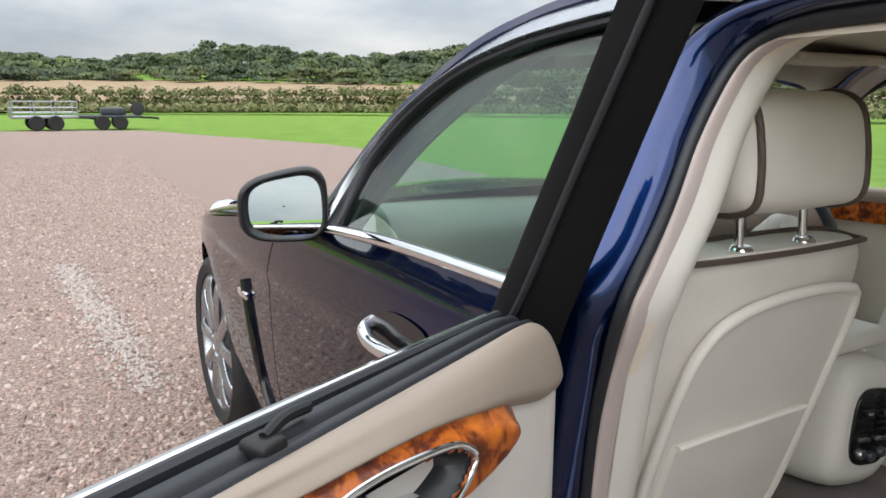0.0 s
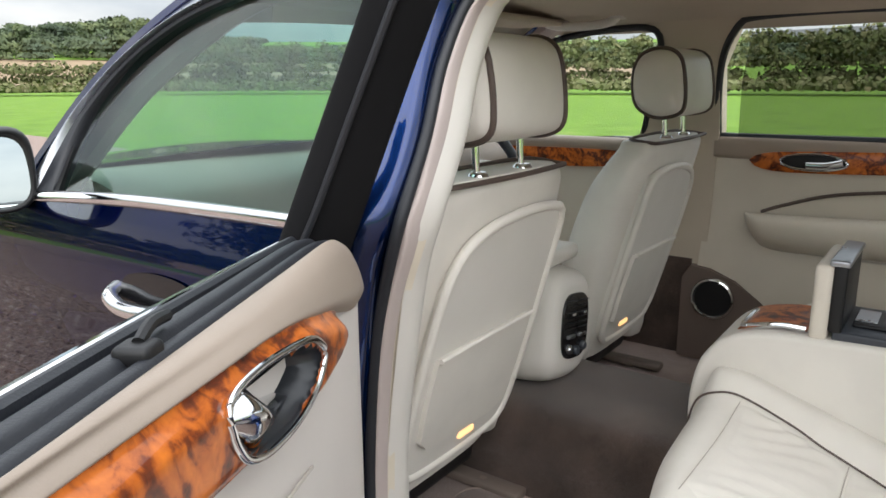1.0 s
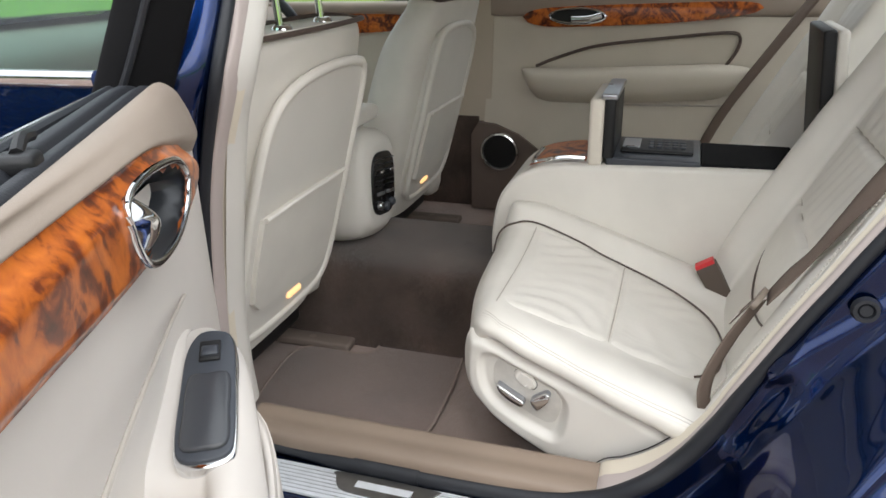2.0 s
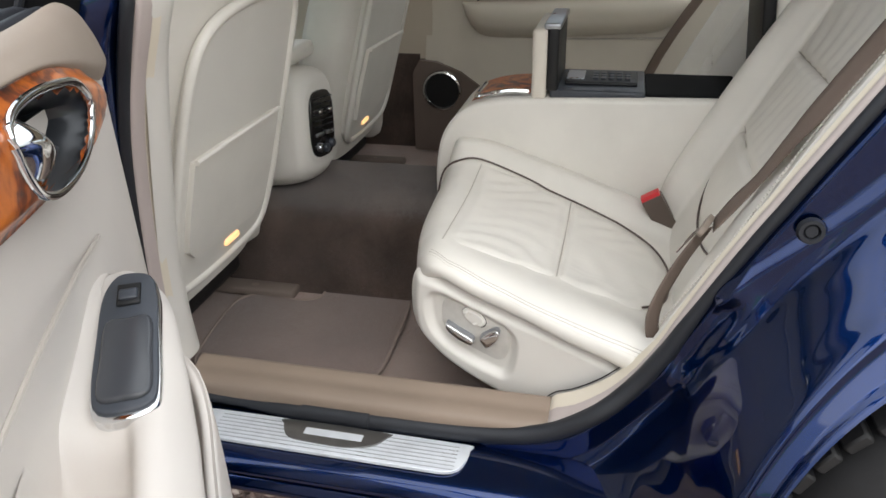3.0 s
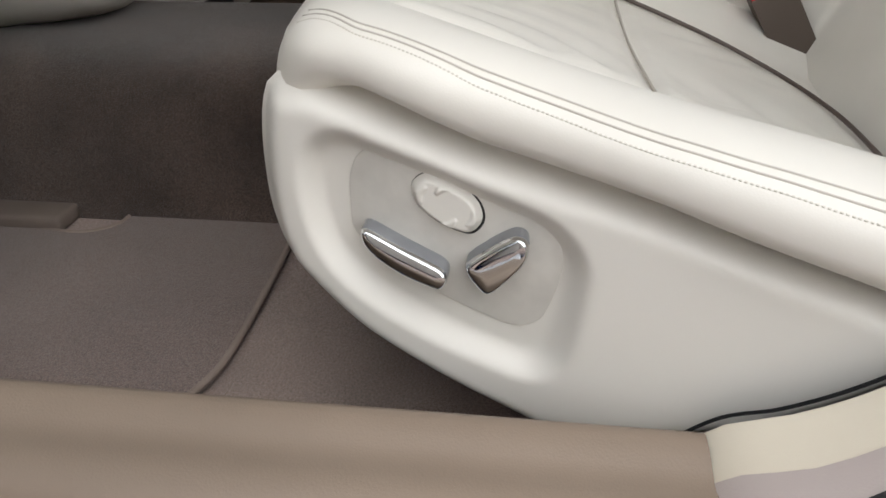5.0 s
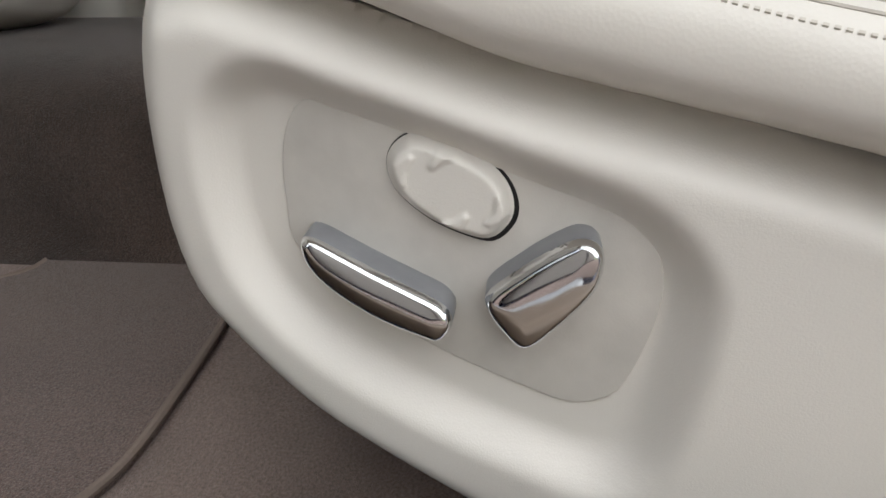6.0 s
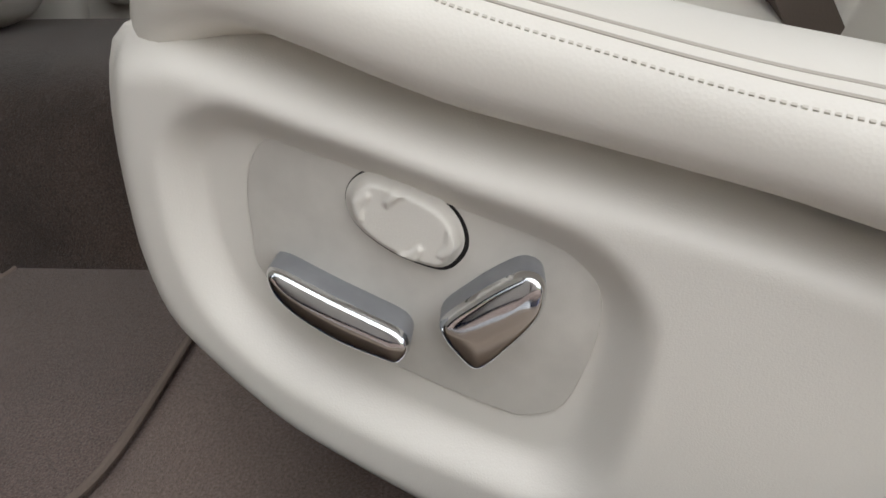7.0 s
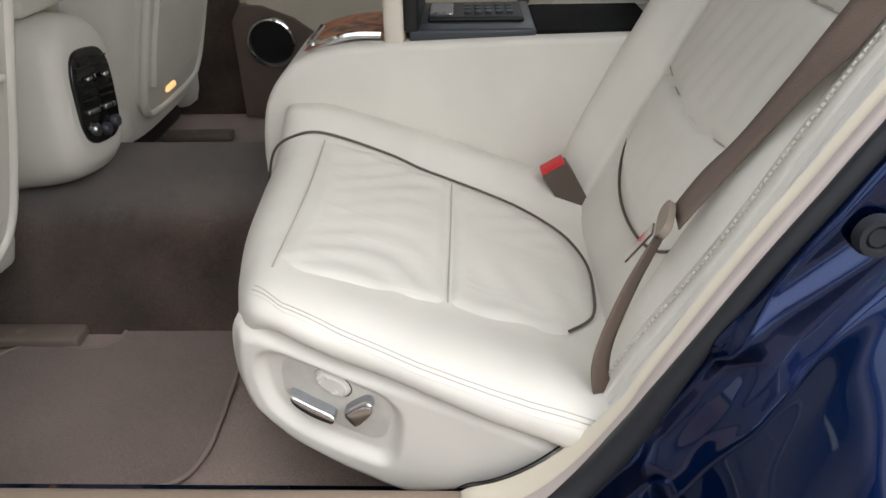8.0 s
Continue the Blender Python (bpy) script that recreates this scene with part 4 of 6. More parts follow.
hump = [(-0.72, 0.29), (-0.45, 0.288), (-0.33, 0.288), (-0.285, 0.294), (-0.262, 0.325), (-0.252, 0.39), (-0.228, 0.445), (-0.175, 0.47), (-0.045, 0.476), (0.085, 0.47), (0.138, 0.445), (0.162, 0.39), (0.172, 0.325), (0.195, 0.294), (0.36, 0.288), (0.70, 0.29), (0.735, 0.36)]
# Floor and tunnel pile differ only by light and shade in their colours.
for name, some, pile in (("floor_carpet", hump[:4], lit_pile), ("tunnel_carpet", hump[3:14], carpet), ("floor_carpet", hump[13:], lit_pile)):
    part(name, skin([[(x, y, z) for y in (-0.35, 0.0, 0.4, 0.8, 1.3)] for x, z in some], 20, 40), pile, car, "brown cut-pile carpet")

# ---- front seats ----
def front_seat(far):
    c = -0.49
    t = thing("front_seat", "ivory leather front seat with piped headrest on chrome posts", "seat", (2 * CX - c - 0.03 if far else c, 0.75, 0.30), "front seats")

    def put(name, bm, mat, parent=t, label=""):
        return part(name, moved(mirrored(bm), Matrix.Translation((-0.03, 0, 0))) if far else bm, mat, parent, label)

    def rear(z):
        return 0.512 + (1.02 - z) * 0.28

    rings = []
    for z, hw, dp in ((0.43, 0.19, 0.10), (0.455, 0.225, 0.13), (0.50, 0.238, 0.15), (0.65, 0.25, 0.16), (0.80, 0.255, 0.16), (0.90, 0.25, 0.15), (0.96, 0.236, 0.13), (1.0, 0.212, 0.115), (1.02, 0.19, 0.10), (1.022, 0.12, 0.05)):
        y0 = rear(z) + (0.012 if z > 1.01 else 0)
        rings.append([(c + hw * math.copysign(abs(math.cos(a)) ** 0.55, math.cos(a)), y0 + dp / 2 + dp / 2 * math.copysign(abs(math.sin(a)) ** 0.55, math.sin(a)), z) for a in np.linspace(0, 2 * math.pi, 32, endpoint=False)])
    put("backrest", skin(rings, 64, 40, True, True), leather)
    # moulded back shell with a pocket
    shell = [(-0.155, 0.50), (-0.168, 0.60), (-0.163, 0.80), (-0.138, 0.895), (-0.075, 0.935), (0.04, 0.95), (0.15, 0.945), (0.19, 0.92), (0.195, 0.80), (0.19, 0.6), (0.17, 0.50), (0.10, 0.475), (-0.09, 0.475)]
    put("back_shell", sheet(shell, 0.03, lambda u, v: (c + u, rear(v) - 0.012, v), (0, 0.03, 0), 60), hard_ivory, t, "moulded ivory back shell")
    put("shell_rim", tube([(c + u, rear(v) - 0.010, v) for u, v in shell], 0.009, 90, 10, True), leather)
    pocket = [(-0.136, 0.56), (-0.142, 0.63), (-0.14, 0.724), (-0.05, 0.727), (0.06, 0.729), (0.155, 0.73), (0.16, 0.62), (0.15, 0.54), (0.1, 0.525), (-0.112, 0.538)]
    put("pocket", sheet(pocket, 0.03, lambda u, v: (c + u, rear(v) - 0.022, v), (0, 0.02, 0)), leather, t, "map pocket")
    put("pocket_hem", tube([(c + u, rear(v) - 0.024, v) for u, v in pocket[2:6]], 0.005, 30), leather)
    put("footwell_lamp", block((c + 0.01, c + 0.062), (rear(0.507) - 0.018, rear(0.507)), (0.499, 0.513), 0.005), lamp_glow, t, "lit amber footwell lamp")
    for s in (-0.2, 0.2):
        put("skirt", moved(lathe([(0.0, -0.085), (0.02, -0.083), (0.038, -0.07), (0.047, -0.04), (0.05, 0.0), (0.046, 0.06), (0.03, 0.12), (0.0, 0.14)], 24), Matrix.Translation((c + s, rear(0.46) + 0.05, 0.465 if s < 0 else 0.50))), hard_ivory)
    cap = [(-0.192, 0.53), (-0.18, 0.513), (0.0, 0.503), (0.17, 0.513), (0.185, 0.53), (0.17, 0.59), (0.0, 0.605), (-0.18, 0.59)]
    put("top_piping", tube([(c + u, v + 0.006, 1.018 + (0.006 if v > 0.55 else 0)) for u, v in cap], 0.0045, 80, 8, True), piping)
    # headrest
    hx0, hx1 = c - 0.118, c + 0.108
    prof = [(0.49, 1.10), (0.492, 1.17), (0.508, 1.222), (0.55, 1.24), (0.60, 1.225), (0.62, 1.18), (0.612, 1.11), (0.57, 1.078), (0.52, 1.078)]
    mid_y, mid_z = 0.555, 1.155
    rings = [[(x, mid_y + (y - mid_y) * k, mid_z + (z - mid_z) * k) for y, z in prof] for x, k in ((hx0 - 0.032, 0.05), (hx0 - 0.03, 0.5), (hx0 - 0.02, 0.82), (hx0, 0.99), (hx0 + 0.03, 1.01), (c, 1.03), (hx1 - 0.03, 1.01), (hx1, 0.99), (hx1 + 0.02, 0.82), (hx1 + 0.03, 0.5), (hx1 + 0.032, 0.05))]
    head = put("headrest", skin(rings, 48, 40, True, True), leather)
    for x in (hx0 - 0.002, hx1 + 0.002):
        put("piping", tube([(x, mid_y + (y - mid_y) * 1.0, mid_z + (z - mid_z) * 1.0) for y, z in prof], 0.0055, 60, 8, True), piping, head)
    for s in (-0.075, 0.065):
        put("post", tube([(c + s, 0.545, 1.0), (c + s, 0.552, 1.1)], 0.0065, 6, 10), chrome)
        put("post_collar", moved(lathe([(0.0, 0.008), (0.012, 0.008), (0.016, 0.004), (0.017, 0.0)], 20), Matrix.Translation((c + s, 0.543, 1.021))), chrome)
    put("seat_cushion", skin([[(c - 0.25, y, z) for y, z in ((0.74, 0.44), (0.8, 0.46), (1.1, 0.5), (1.16, 0.47), (1.16, 0.40))], [(c - 0.2, y, z) for y, z in ((0.74, 0.52), (0.8, 0.54), (1.1, 0.57), (1.18, 0.54), (1.2, 0.40))], [(c, y, z) for y, z in ((0.72, 0.5), (0.8, 0.52), (1.1, 0.56), (1.2, 0.54), (1.22, 0.40))], [(c + 0.2, y, z) for y, z in ((0.74, 0.52), (0.8, 0.54), (1.1, 0.57), (1.18, 0.54), (1.2, 0.40))], [(c + 0.25, y, z) for y, z in ((0.74, 0.44), (0.8, 0.46), (1.1, 0.5), (1.16, 0.47), (1.16, 0.40))]], 24, 20), leather)
    put("seat_base", block((c - 0.19, c + 0.19), (0.72, 1.12), (0.35, 0.46), 0.02), black)
    for s in (-0.19, 0.19):
        put("seat_rail", block((c + s - 0.022, c + s + 0.022), (0.60, 1.2), (0.292, 0.312), 0.006), material("brown_rail_cover", (0.2, 0.16, 0.135), 0.6, grain=0.2, tint=0.2))
    for s in (-0.19, 0.19):
        put("rail_foot", skin([[(c + s + dx, y, 0.292 + h) for dx, h in ((-0.034 * k, 0.0), (-0.03 * k, 0.016 * k), (-0.012, 0.03 * k), (0.012, 0.03 * k), (0.03 * k, 0.016 * k), (0.034 * k, 0.0))] for y, k in ((0.665, 0.2), (0.672, 0.5), (0.685, 0.62), (0.71, 0.62), (0.725, 0.4))], 24, 16), material("brown_foot_cover", (0.24, 0.19, 0.16), 0.5, grain=0.2, tint=0.2))
    return t


front_seat(False)
front_seat(True)

# ---- tunnel console with air vents ----
con = thing("tunnel_console", "ivory tunnel console with black rear air vents", "console", (CX, 0.8, 0.49))
VM = axes((-0.070, 0.600, 0.620), (0.990, -0.05, -0.128), (0.13, 0.03, 0.991), (-0.0457, -0.998, 0.036))


def oval_ring(a, b, h, up=0.0):
    return [VM @ Vector((a * math.copysign(abs(math.cos(t)) ** 0.6, math.cos(t)), up + b * math.copysign(abs(math.sin(t)) ** 0.6, math.sin(t)), h)) for t in np.linspace(0, 2 * math.pi, 28, endpoint=False)]


part("housing", skin([oval_ring(0.03, 0.04, -0.002), oval_ring(0.062, 0.08, -0.002), oval_ring(0.076, 0.098, -0.004), oval_ring(0.088, 0.115, -0.014), oval_ring(0.097, 0.13, -0.04, -0.003), oval_ring(0.103, 0.14, -0.12, -0.005), oval_ring(0.105, 0.15, -0.3, 0.0), oval_ring(0.105, 0.15, -0.7, 0.1)], 56, 44, True, True), hard_ivory, con)
part("armrest_lid", block((-0.13, 0.04), (0.645, 1.0), (0.752, 0.79), 0.014), leather, con, "ivory armrest lid")
vent_prof = [(0.059 * math.copysign(abs(math.cos(t)) ** 0.6, math.cos(t)), 0.076 * math.copysign(abs(math.sin(t)) ** 0.6, math.sin(t))) for t in np.linspace(0, 2 * math.pi, 40, endpoint=False)]
part("vent_panel", moved(slab(vent_prof, -0.012, 0.004, 0.003), VM), gloss_black, con, "glossy black vent panel")
for s in (-0.0255, 0.0255):
    for k in range(6):
        part("louvre", moved(block((s - 0.021, s + 0.021), (0.058 - 0.0125 * k, 0.0605 - 0.0125 * k), (0.002, 0.009), 0.001, 1), VM), black, con)
    part("vent_tab", moved(block((s - 0.008, s + 0.008), (0.026, 0.033), (0.006, 0.014), 0.002), VM), chrome, con, "chrome vent tab")
    part("vent_wheel", moved(block((s - 0.017, s + 0.017), (-0.026, -0.018), (0.003, 0.010), 0.002), VM), satin, con)
for s in (-0.032, 0.0, 0.032):
    part("vent_knob", moved(lathe([(0.0, 0.014), (0.008, 0.014), (0.0105, 0.011), (0.0105, 0.002)], 20), VM @ Matrix.Translation((s, -0.05 if s else -0.056, 0))), graphite if s > -0.01 else satin, con)

# ---- rear seat ----
def bound(y):
    """Lower edge of the hide on the cushion's outer side."""
    return float(np.interp(y, [-0.2, -0.104, -0.072, -0.038, -0.002, 0.034, 0.073, 0.114, 0.156, 0.179, 0.204, 0.22], [0.455, 0.490, 0.502, 0.511, 0.519, 0.528, 0.535, 0.543, 0.556, 0.562, 0.567, 0.568]))


def flank(y):
    """Depth of the cushion's outer side, which tapers in towards the front."""
    return -0.652 + 0.28 * (y - 0.13)


def stitch(y):
    """The seam along the outer shoulder: x and z."""
    ys = [-0.22, -0.127, -0.099, -0.067, -0.032, 0.0, 0.036, 0.075, 0.114, 0.157, 0.175, 0.195, 0.218]
    return float(np.interp(y, ys, [-0.735, -0.722, -0.72, -0.716, -0.708, -0.697, -0.684, -0.668, -0.655, -0.637, -0.629, -0.612, -0.591])), float(np.interp(y, ys, [0.495, 0.522, 0.533, 0.541, 0.548, 0.553, 0.559, 0.567, 0.576, 0.585, 0.588, 0.589, 0.587]))


def sink(y, more=0.0):
    """How far the cushion falls away to the rear."""
    return (0.34 + more) * (0.2 - y) if y > 0 else 0.068 + 0.2 * more + (0.38 + more) * -y


MID = [(-0.535, 0.597, 0), (-0.515, 0.594, 0), (-0.46, 0.591, 0), (-0.37, 0.591, 0), (-0.28, 0.595, 0), (-0.235, 0.602, 0), (-0.21, 0.617, 0), (-0.183, 0.634, 0), (-0.155, 0.632, 0), (-0.136, 0.60, 0), (-0.13, 0.52, 0)]


def seat_top(x, y):
    xs = [a[0] for a in MID]
    return float(np.interp(x, xs, [a[1] for a in MID])) - sink(y, float(np.interp(x, xs, [a[2] for a in MID])))


def cushion_top(x, y):
    """The cushion's upper face before its rims roll over: a raised outer bolster, then the seat."""
    flat_y = y - max(y - 0.17, 0) ** 2 / 0.12 if y < 0.23 else 0.20
    sx, sz = stitch(min(y, 0.19))
    crest = sx + 0.03
    if x >= -0.535:
        return seat_top(x, flat_y)
    k = smooth01((x - crest) / (-0.535 - crest)) if x > crest else 0.0
    return sz + 0.007 + (seat_top(-0.535, flat_y) - sz - 0.007) * k


def rear_seat(far):
    t = thing("rear_bench_seat", "ivory leather rear seat, creased where it is sat on", "seat", (2 * CX + 0.43 if far else -0.43, 0.0, 0.30), "rear seats")

    def put(name, bm, mat, parent=t, label=""):
        return part(name, mirrored(bm) if far else bm, mat, parent, label)

    # plan of the cushion: outer side, round front corner, front, inner side; each with its roll-over and skirt
    plan = [(min(flank(y), stitch(y)[0]) - 0.008, y) for y in (-0.24, -0.18, -0.13, -0.08, -0.03, 0.02, 0.07, 0.11, 0.145)]
    plan += [(-0.6415, 0.178), (-0.628, 0.204), (-0.605, 0.224), (-0.573, 0.238), (-0.52, 0.252), (-0.45, 0.266), (-0.37, 0.273), (-0.25, 0.275), (-0.165, 0.268), (-0.135, 0.245), (-0.13, 0.2), (-0.13, 0.1), (-0.13, -0.05), (-0.13, -0.24)]
    edge = np.array(spline(plan, 210))
    grid, nrow = [], 0
    ins_w = 1 - np.cos(np.linspace(0, 1, 30) * math.pi / 2)
    for q, tan in zip(edge, np.gradient(edge, axis=0)):
        n = np.array((tan[1], -tan[0])) / np.hypot(*tan)
        y = min(q[1], 0.2)
        b, (sx, sz) = bound(y), stitch(y)
        turn = smooth01((q[0] + 0.645) / 0.085) if q[1] > 0.1 else (1.0 if q[0] > -0.4 else 0.0)
        inner_side = smooth01((q[0] + 0.19) / 0.05)
        roll = 0.040 + 0.014 * turn
        fall = (1 - turn) * (sz + 0.007 - (b + sz) / 2) + turn * 0.058 * (1 - inner_side)
        spine = np.array((-0.40, min(q[1], 0.1)))
        col = []
        for w in ins_w:
            p = q + (spine - q) * w
            e = float(np.min(np.hypot(*(edge - p).T)))
            col.append((p[0], p[1], cushion_top(p[0], p[1]) - fall * (1 - math.sqrt(max(1 - (1 - min(e / roll, 1)) ** 2, 0)))))
        z0 = col[0][2]
        d = (1 - turn) * (z0 - b) + turn * 0.05
        drop = [(0.0, 0.35 * d), (0.0022, 0.7 * d), (0.0085, d - 0.0008), (0.028, d + 0.005)]
        front = [(-0.002, 0.02), (-0.001, 0.05), (0.006, 0.085), (0.014, 0.14)]
        skirt = []
        for (a0, d0), (a1, d1) in zip(drop, front):
            a, dd = a0 + (a1 - a0) * turn, d0 + (d1 - d0) * turn
            skirt.append((q[0] + n[0] * a, q[1] + n[1] * a, z0 - dd))
        column = skirt[::-1] + col
        nrow = len(column)
        grid += column
    faces = [(i * nrow + k, i * nrow + k + 1, (i + 1) * nrow + k + 1, (i + 1) * nrow + k) for i in range(len(edge) - 1) for k in range(nrow - 1)]
    over = BVHTree.FromPolygons([tuple(p) for p in grid], faces)
    bm = mesh_of(grid, faces)
    bmesh.ops.remove_doubles(bm, verts=bm.verts, dist=0.0004)
    bmesh.ops.recalc_face_normals(bm, faces=bm.faces)
    cush = put("cushion", facing(bm, (0, 0, 1)), leather)
    ins = [(-0.565, 0.185), (-0.37, 0.192), (-0.235, 0.195), (-0.228, 0.11), (-0.236, 0.06), (-0.242, 0.015), (-0.247, -0.036), (-0.257, -0.09), (-0.287, -0.145), (-0.345, -0.172), (-0.42, -0.172), (-0.481, -0.16), (-0.532, -0.125), (-0.555, -0.06), (-0.565, 0.06)]
    dep = np.array(spline(ins, 60, True))

    def ins_place(u, v):
        z = seat_top(u, v) + 0.006 * smooth01(inside_depth(np.array((u, v)), dep) / 0.02) - 0.001
        z -= 0.007 * math.exp(-((v - 0.014) / 0.007) ** 2)
        fold = math.sin(u * 120 + 8 * math.sin(v * 18 + u * 7)) if v > 0.02 else math.sin((u * 0.6 + v) * 95 + 5 * math.sin(u * 21))
        z += 0.0021 * fold * smooth01((0.2 - abs(v - (0.1 if v > 0.02 else -0.07)) * 2.2) / 0.12) * (0.6 + 0.4 * math.sin(u * 23 + 1))
        return (u, v, z)

    put("cushion_insert", sheet([tuple(p) for p in dep], 0.007, ins_place, (0, 0, -0.012)), leather_worn, cush, "creased ivory insert")
    put("insert_piping", tube([(-0.225, 0.288, 0.53), (-0.225, 0.281, 0.565), (-0.225, 0.270, 0.588), (-0.225, 0.247, 0.604), (-0.226, 0.2, seat_top(-0.226, 0.2) + 0.004)] + [(x, y, seat_top(x, y) + 0.0045) for x, y in ins[3:13]], 0.002, 90), piping, cush)
    put("insert_seam", tube([(x, 0.014, seat_top(x, 0.014) + 0.0005) for x in (-0.545, -0.37, -0.244)], 0.0011, 20, 6), seam_shade, cush)
    put("front_seam", tube([(x, 0.195, seat_top(x, 0.195) + 0.003) for x in (-0.57, -0.37, -0.235)], 0.0009, 20, 6), seam_shade, cush)

    def bk(x, s, d):
        """A point on the reclined backrest: x across, s up it, d proud of its plane."""
        c, k = math.cos(radians(26)), math.sin(radians(26))
        d += 0.028
        return (x, -0.24 - s * k + d * c, 0.515 + s * c + d * k)
    cols = []
    for x, d in ((-0.665, -0.03), (-0.66, 0.02), (-0.63, 0.045), (-0.585, 0.045), (-0.55, 0.02), (-0.52, 0.006), (-0.37, 0.0), (-0.225, 0.006), (-0.20, 0.02), (-0.175, 0.052), (-0.15, 0.058), (-0.134, 0.03), (-0.13, -0.04)):
        cols.append([bk(x, s, d * w) for s, w in ((-0.08, 0.6), (0.0, 1.0), (0.12, 1.1), (0.3, 1.05), (0.45, 0.9), (0.6, 0.8), (0.68, 0.3), (0.7, -1.0))])
    rest = put("backrest", skin(cols, 60, 90), leather)
    bi = [(-0.555, 0.30), (-0.55, 0.16), (-0.53, 0.08), (-0.48, 0.035), (-0.40, 0.016), (-0.31, 0.018), (-0.24, 0.045), (-0.205, 0.095), (-0.198, 0.17), (-0.205, 0.30), (-0.22, 0.5), (-0.25, 0.62), (-0.5, 0.62), (-0.55, 0.5)]
    bdep = np.array(spline(bi, 60, True))

    def back_place(u, v):
        d = 0.004 + 0.012 * smooth01(inside_depth(np.array((u, v)), bdep) / 0.03) - 0.009 * math.exp(-((v - 0.165 - 0.02 * ((u + 0.37) / 0.16) ** 2) / 0.006) ** 2) - 0.009 * math.exp(-((v - 0.335) / 0.006) ** 2)
        d += 0.0013 * math.sin(u * 130 + 6 * math.sin(v * 12 + u * 9)) * smooth01((v - 0.18) / 0.03)
        return bk(u, v, d)

    put("backrest_insert", sheet([tuple(p) for p in bdep], 0.009, back_place), leather_worn, rest, "creased ivory insert")
    put("back_piping", tube([bk(u, v, 0.006) for u, v in bi[:12]], 0.002, 90), piping, rest)
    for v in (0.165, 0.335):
        put("back_seam", tube([bk(u, v + (0.02 * ((u + 0.37) / 0.16) ** 2 if v < 0.2 else 0), 0.0085) for u in (-0.54, -0.45, -0.37, -0.29, -0.205)], 0.0012, 30, 6), seam_shade, rest)
    return t, over


near_seat, hide_surface = rear_seat(False)
rear_seat(True)

# hard side panel with its dished switch pack
panel = [(0.226, 0.560), (0.2335, 0.552), (0.2385, 0.534), (0.2405, 0.508), (0.239, 0.478), (0.230, 0.450), (0.209, 0.428), (0.186, 0.410), (0.162, 0.398), (0.132, 0.386), (0.103, 0.377), (0.070, 0.3685), (0.046, 0.370), (0.0, 0.388), (-0.045, 0.415), (-0.080, 0.446), (-0.108, 0.483), (-0.072, 0.500), (-0.038, 0.509), (-0.002, 0.5175), (0.034, 0.526), (0.073, 0.5335), (0.114, 0.5415), (0.156, 0.5535), (0.182, 0.5605), (0.205, 0.5645)]
dish = np.array(spline([(0.2097, 0.5197), (0.203, 0.5324), (0.1921, 0.5383), (0.1805, 0.5394), (0.1646, 0.5353), (0.1345, 0.5277), (0.1032, 0.5186), (0.0812, 0.5123), (0.071, 0.5065), (0.0619, 0.4967), (0.057, 0.4827), (0.0582, 0.4612), (0.062, 0.4389), (0.0685, 0.4223), (0.0831, 0.4134), (0.1083, 0.4173), (0.1389, 0.4252), (0.1709, 0.4382), (0.1909, 0.4521), (0.2038, 0.4694), (0.2102, 0.4952)], 60, True))
panel_s = np.array(spline(panel, 100, True))


def panel_place(u, v):
    p = np.array((u, v))
    e = inside_depth(p, panel_s)
    g = inside_depth(p, dish)
    x = flank(u) - 0.0025 + 0.022 * (1 - smooth01(e / 0.022)) ** 2
    x += 0.012 * smooth01((g + 0.003) / 0.0155)
    return (x, u, v)


side = part("side_panel", sheet([tuple(p) for p in panel_s], 0.0025, panel_place, (0.03, 0, 0)), hard_ivory, near_seat, "smooth ivory side panel with a dished switch recess", angle=75)
PM = axes((-0.6420 - 0.28 * 0.13, 0, 0), (0.28, 1, 0), (0, 0, 1), (-1, 0, 0))
inner = [(0.1837, 0.5093), (0.1804, 0.5202), (0.1757, 0.5265), (0.169, 0.5288), (0.1583, 0.5277), (0.1347, 0.523), (0.1108, 0.5155), (0.091, 0.508), (0.079, 0.5015), (0.0713, 0.4937), (0.0686, 0.4823), (0.0706, 0.4677), (0.0755, 0.4515), (0.0798, 0.4444), (0.0878, 0.4398), (0.098, 0.4395), (0.1285, 0.4475), (0.1568, 0.4586), (0.1812, 0.4771), (0.184, 0.4944)]
part("switch_plate", moved(slab(inner, -0.004, 0.0017, 0.0006, n=80), PM), material("grey_ivory_plate", (0.60, 0.575, 0.53), 0.42, grain=0.06, grain_scale=1400, tint=0.16, tint_scale=45), side, "greyish switch plate")
bar = [(0.1756, 0.4863), (0.1712, 0.4876), (0.161, 0.4838), (0.1513, 0.4800), (0.140, 0.4760), (0.1300, 0.4720), (0.1274, 0.4664), (0.1313, 0.4603), (0.1365, 0.4604), (0.1523, 0.4643), (0.1665, 0.4713), (0.1741, 0.4785)]
grey_metal = material("grey_cast_metal", (0.34, 0.35, 0.37), 0.38, metal=0.6, grain=0.05, tint=0.15, tint_scale=60)


def crowned(outline, lo, hi, roll, crown):
    """A switch face: a rolled rim rising into a gently domed middle."""
    edge = np.array(spline(outline, 60, True))

    def at(u, v):
        d = inside_depth(np.array((u, v)), edge)
        q = PM @ Vector((u, v, lo + (hi - lo) * math.sqrt(max(1 - (1 - min(d / roll, 1)) ** 2, 0)) + crown * (1 - (1 - min(d / 0.009, 1)) ** 2)))
        return (q.x, q.y, q.z)
    return facing(sheet([tuple(p) for p in edge], 0.0007, at), (-1, 0, 0))


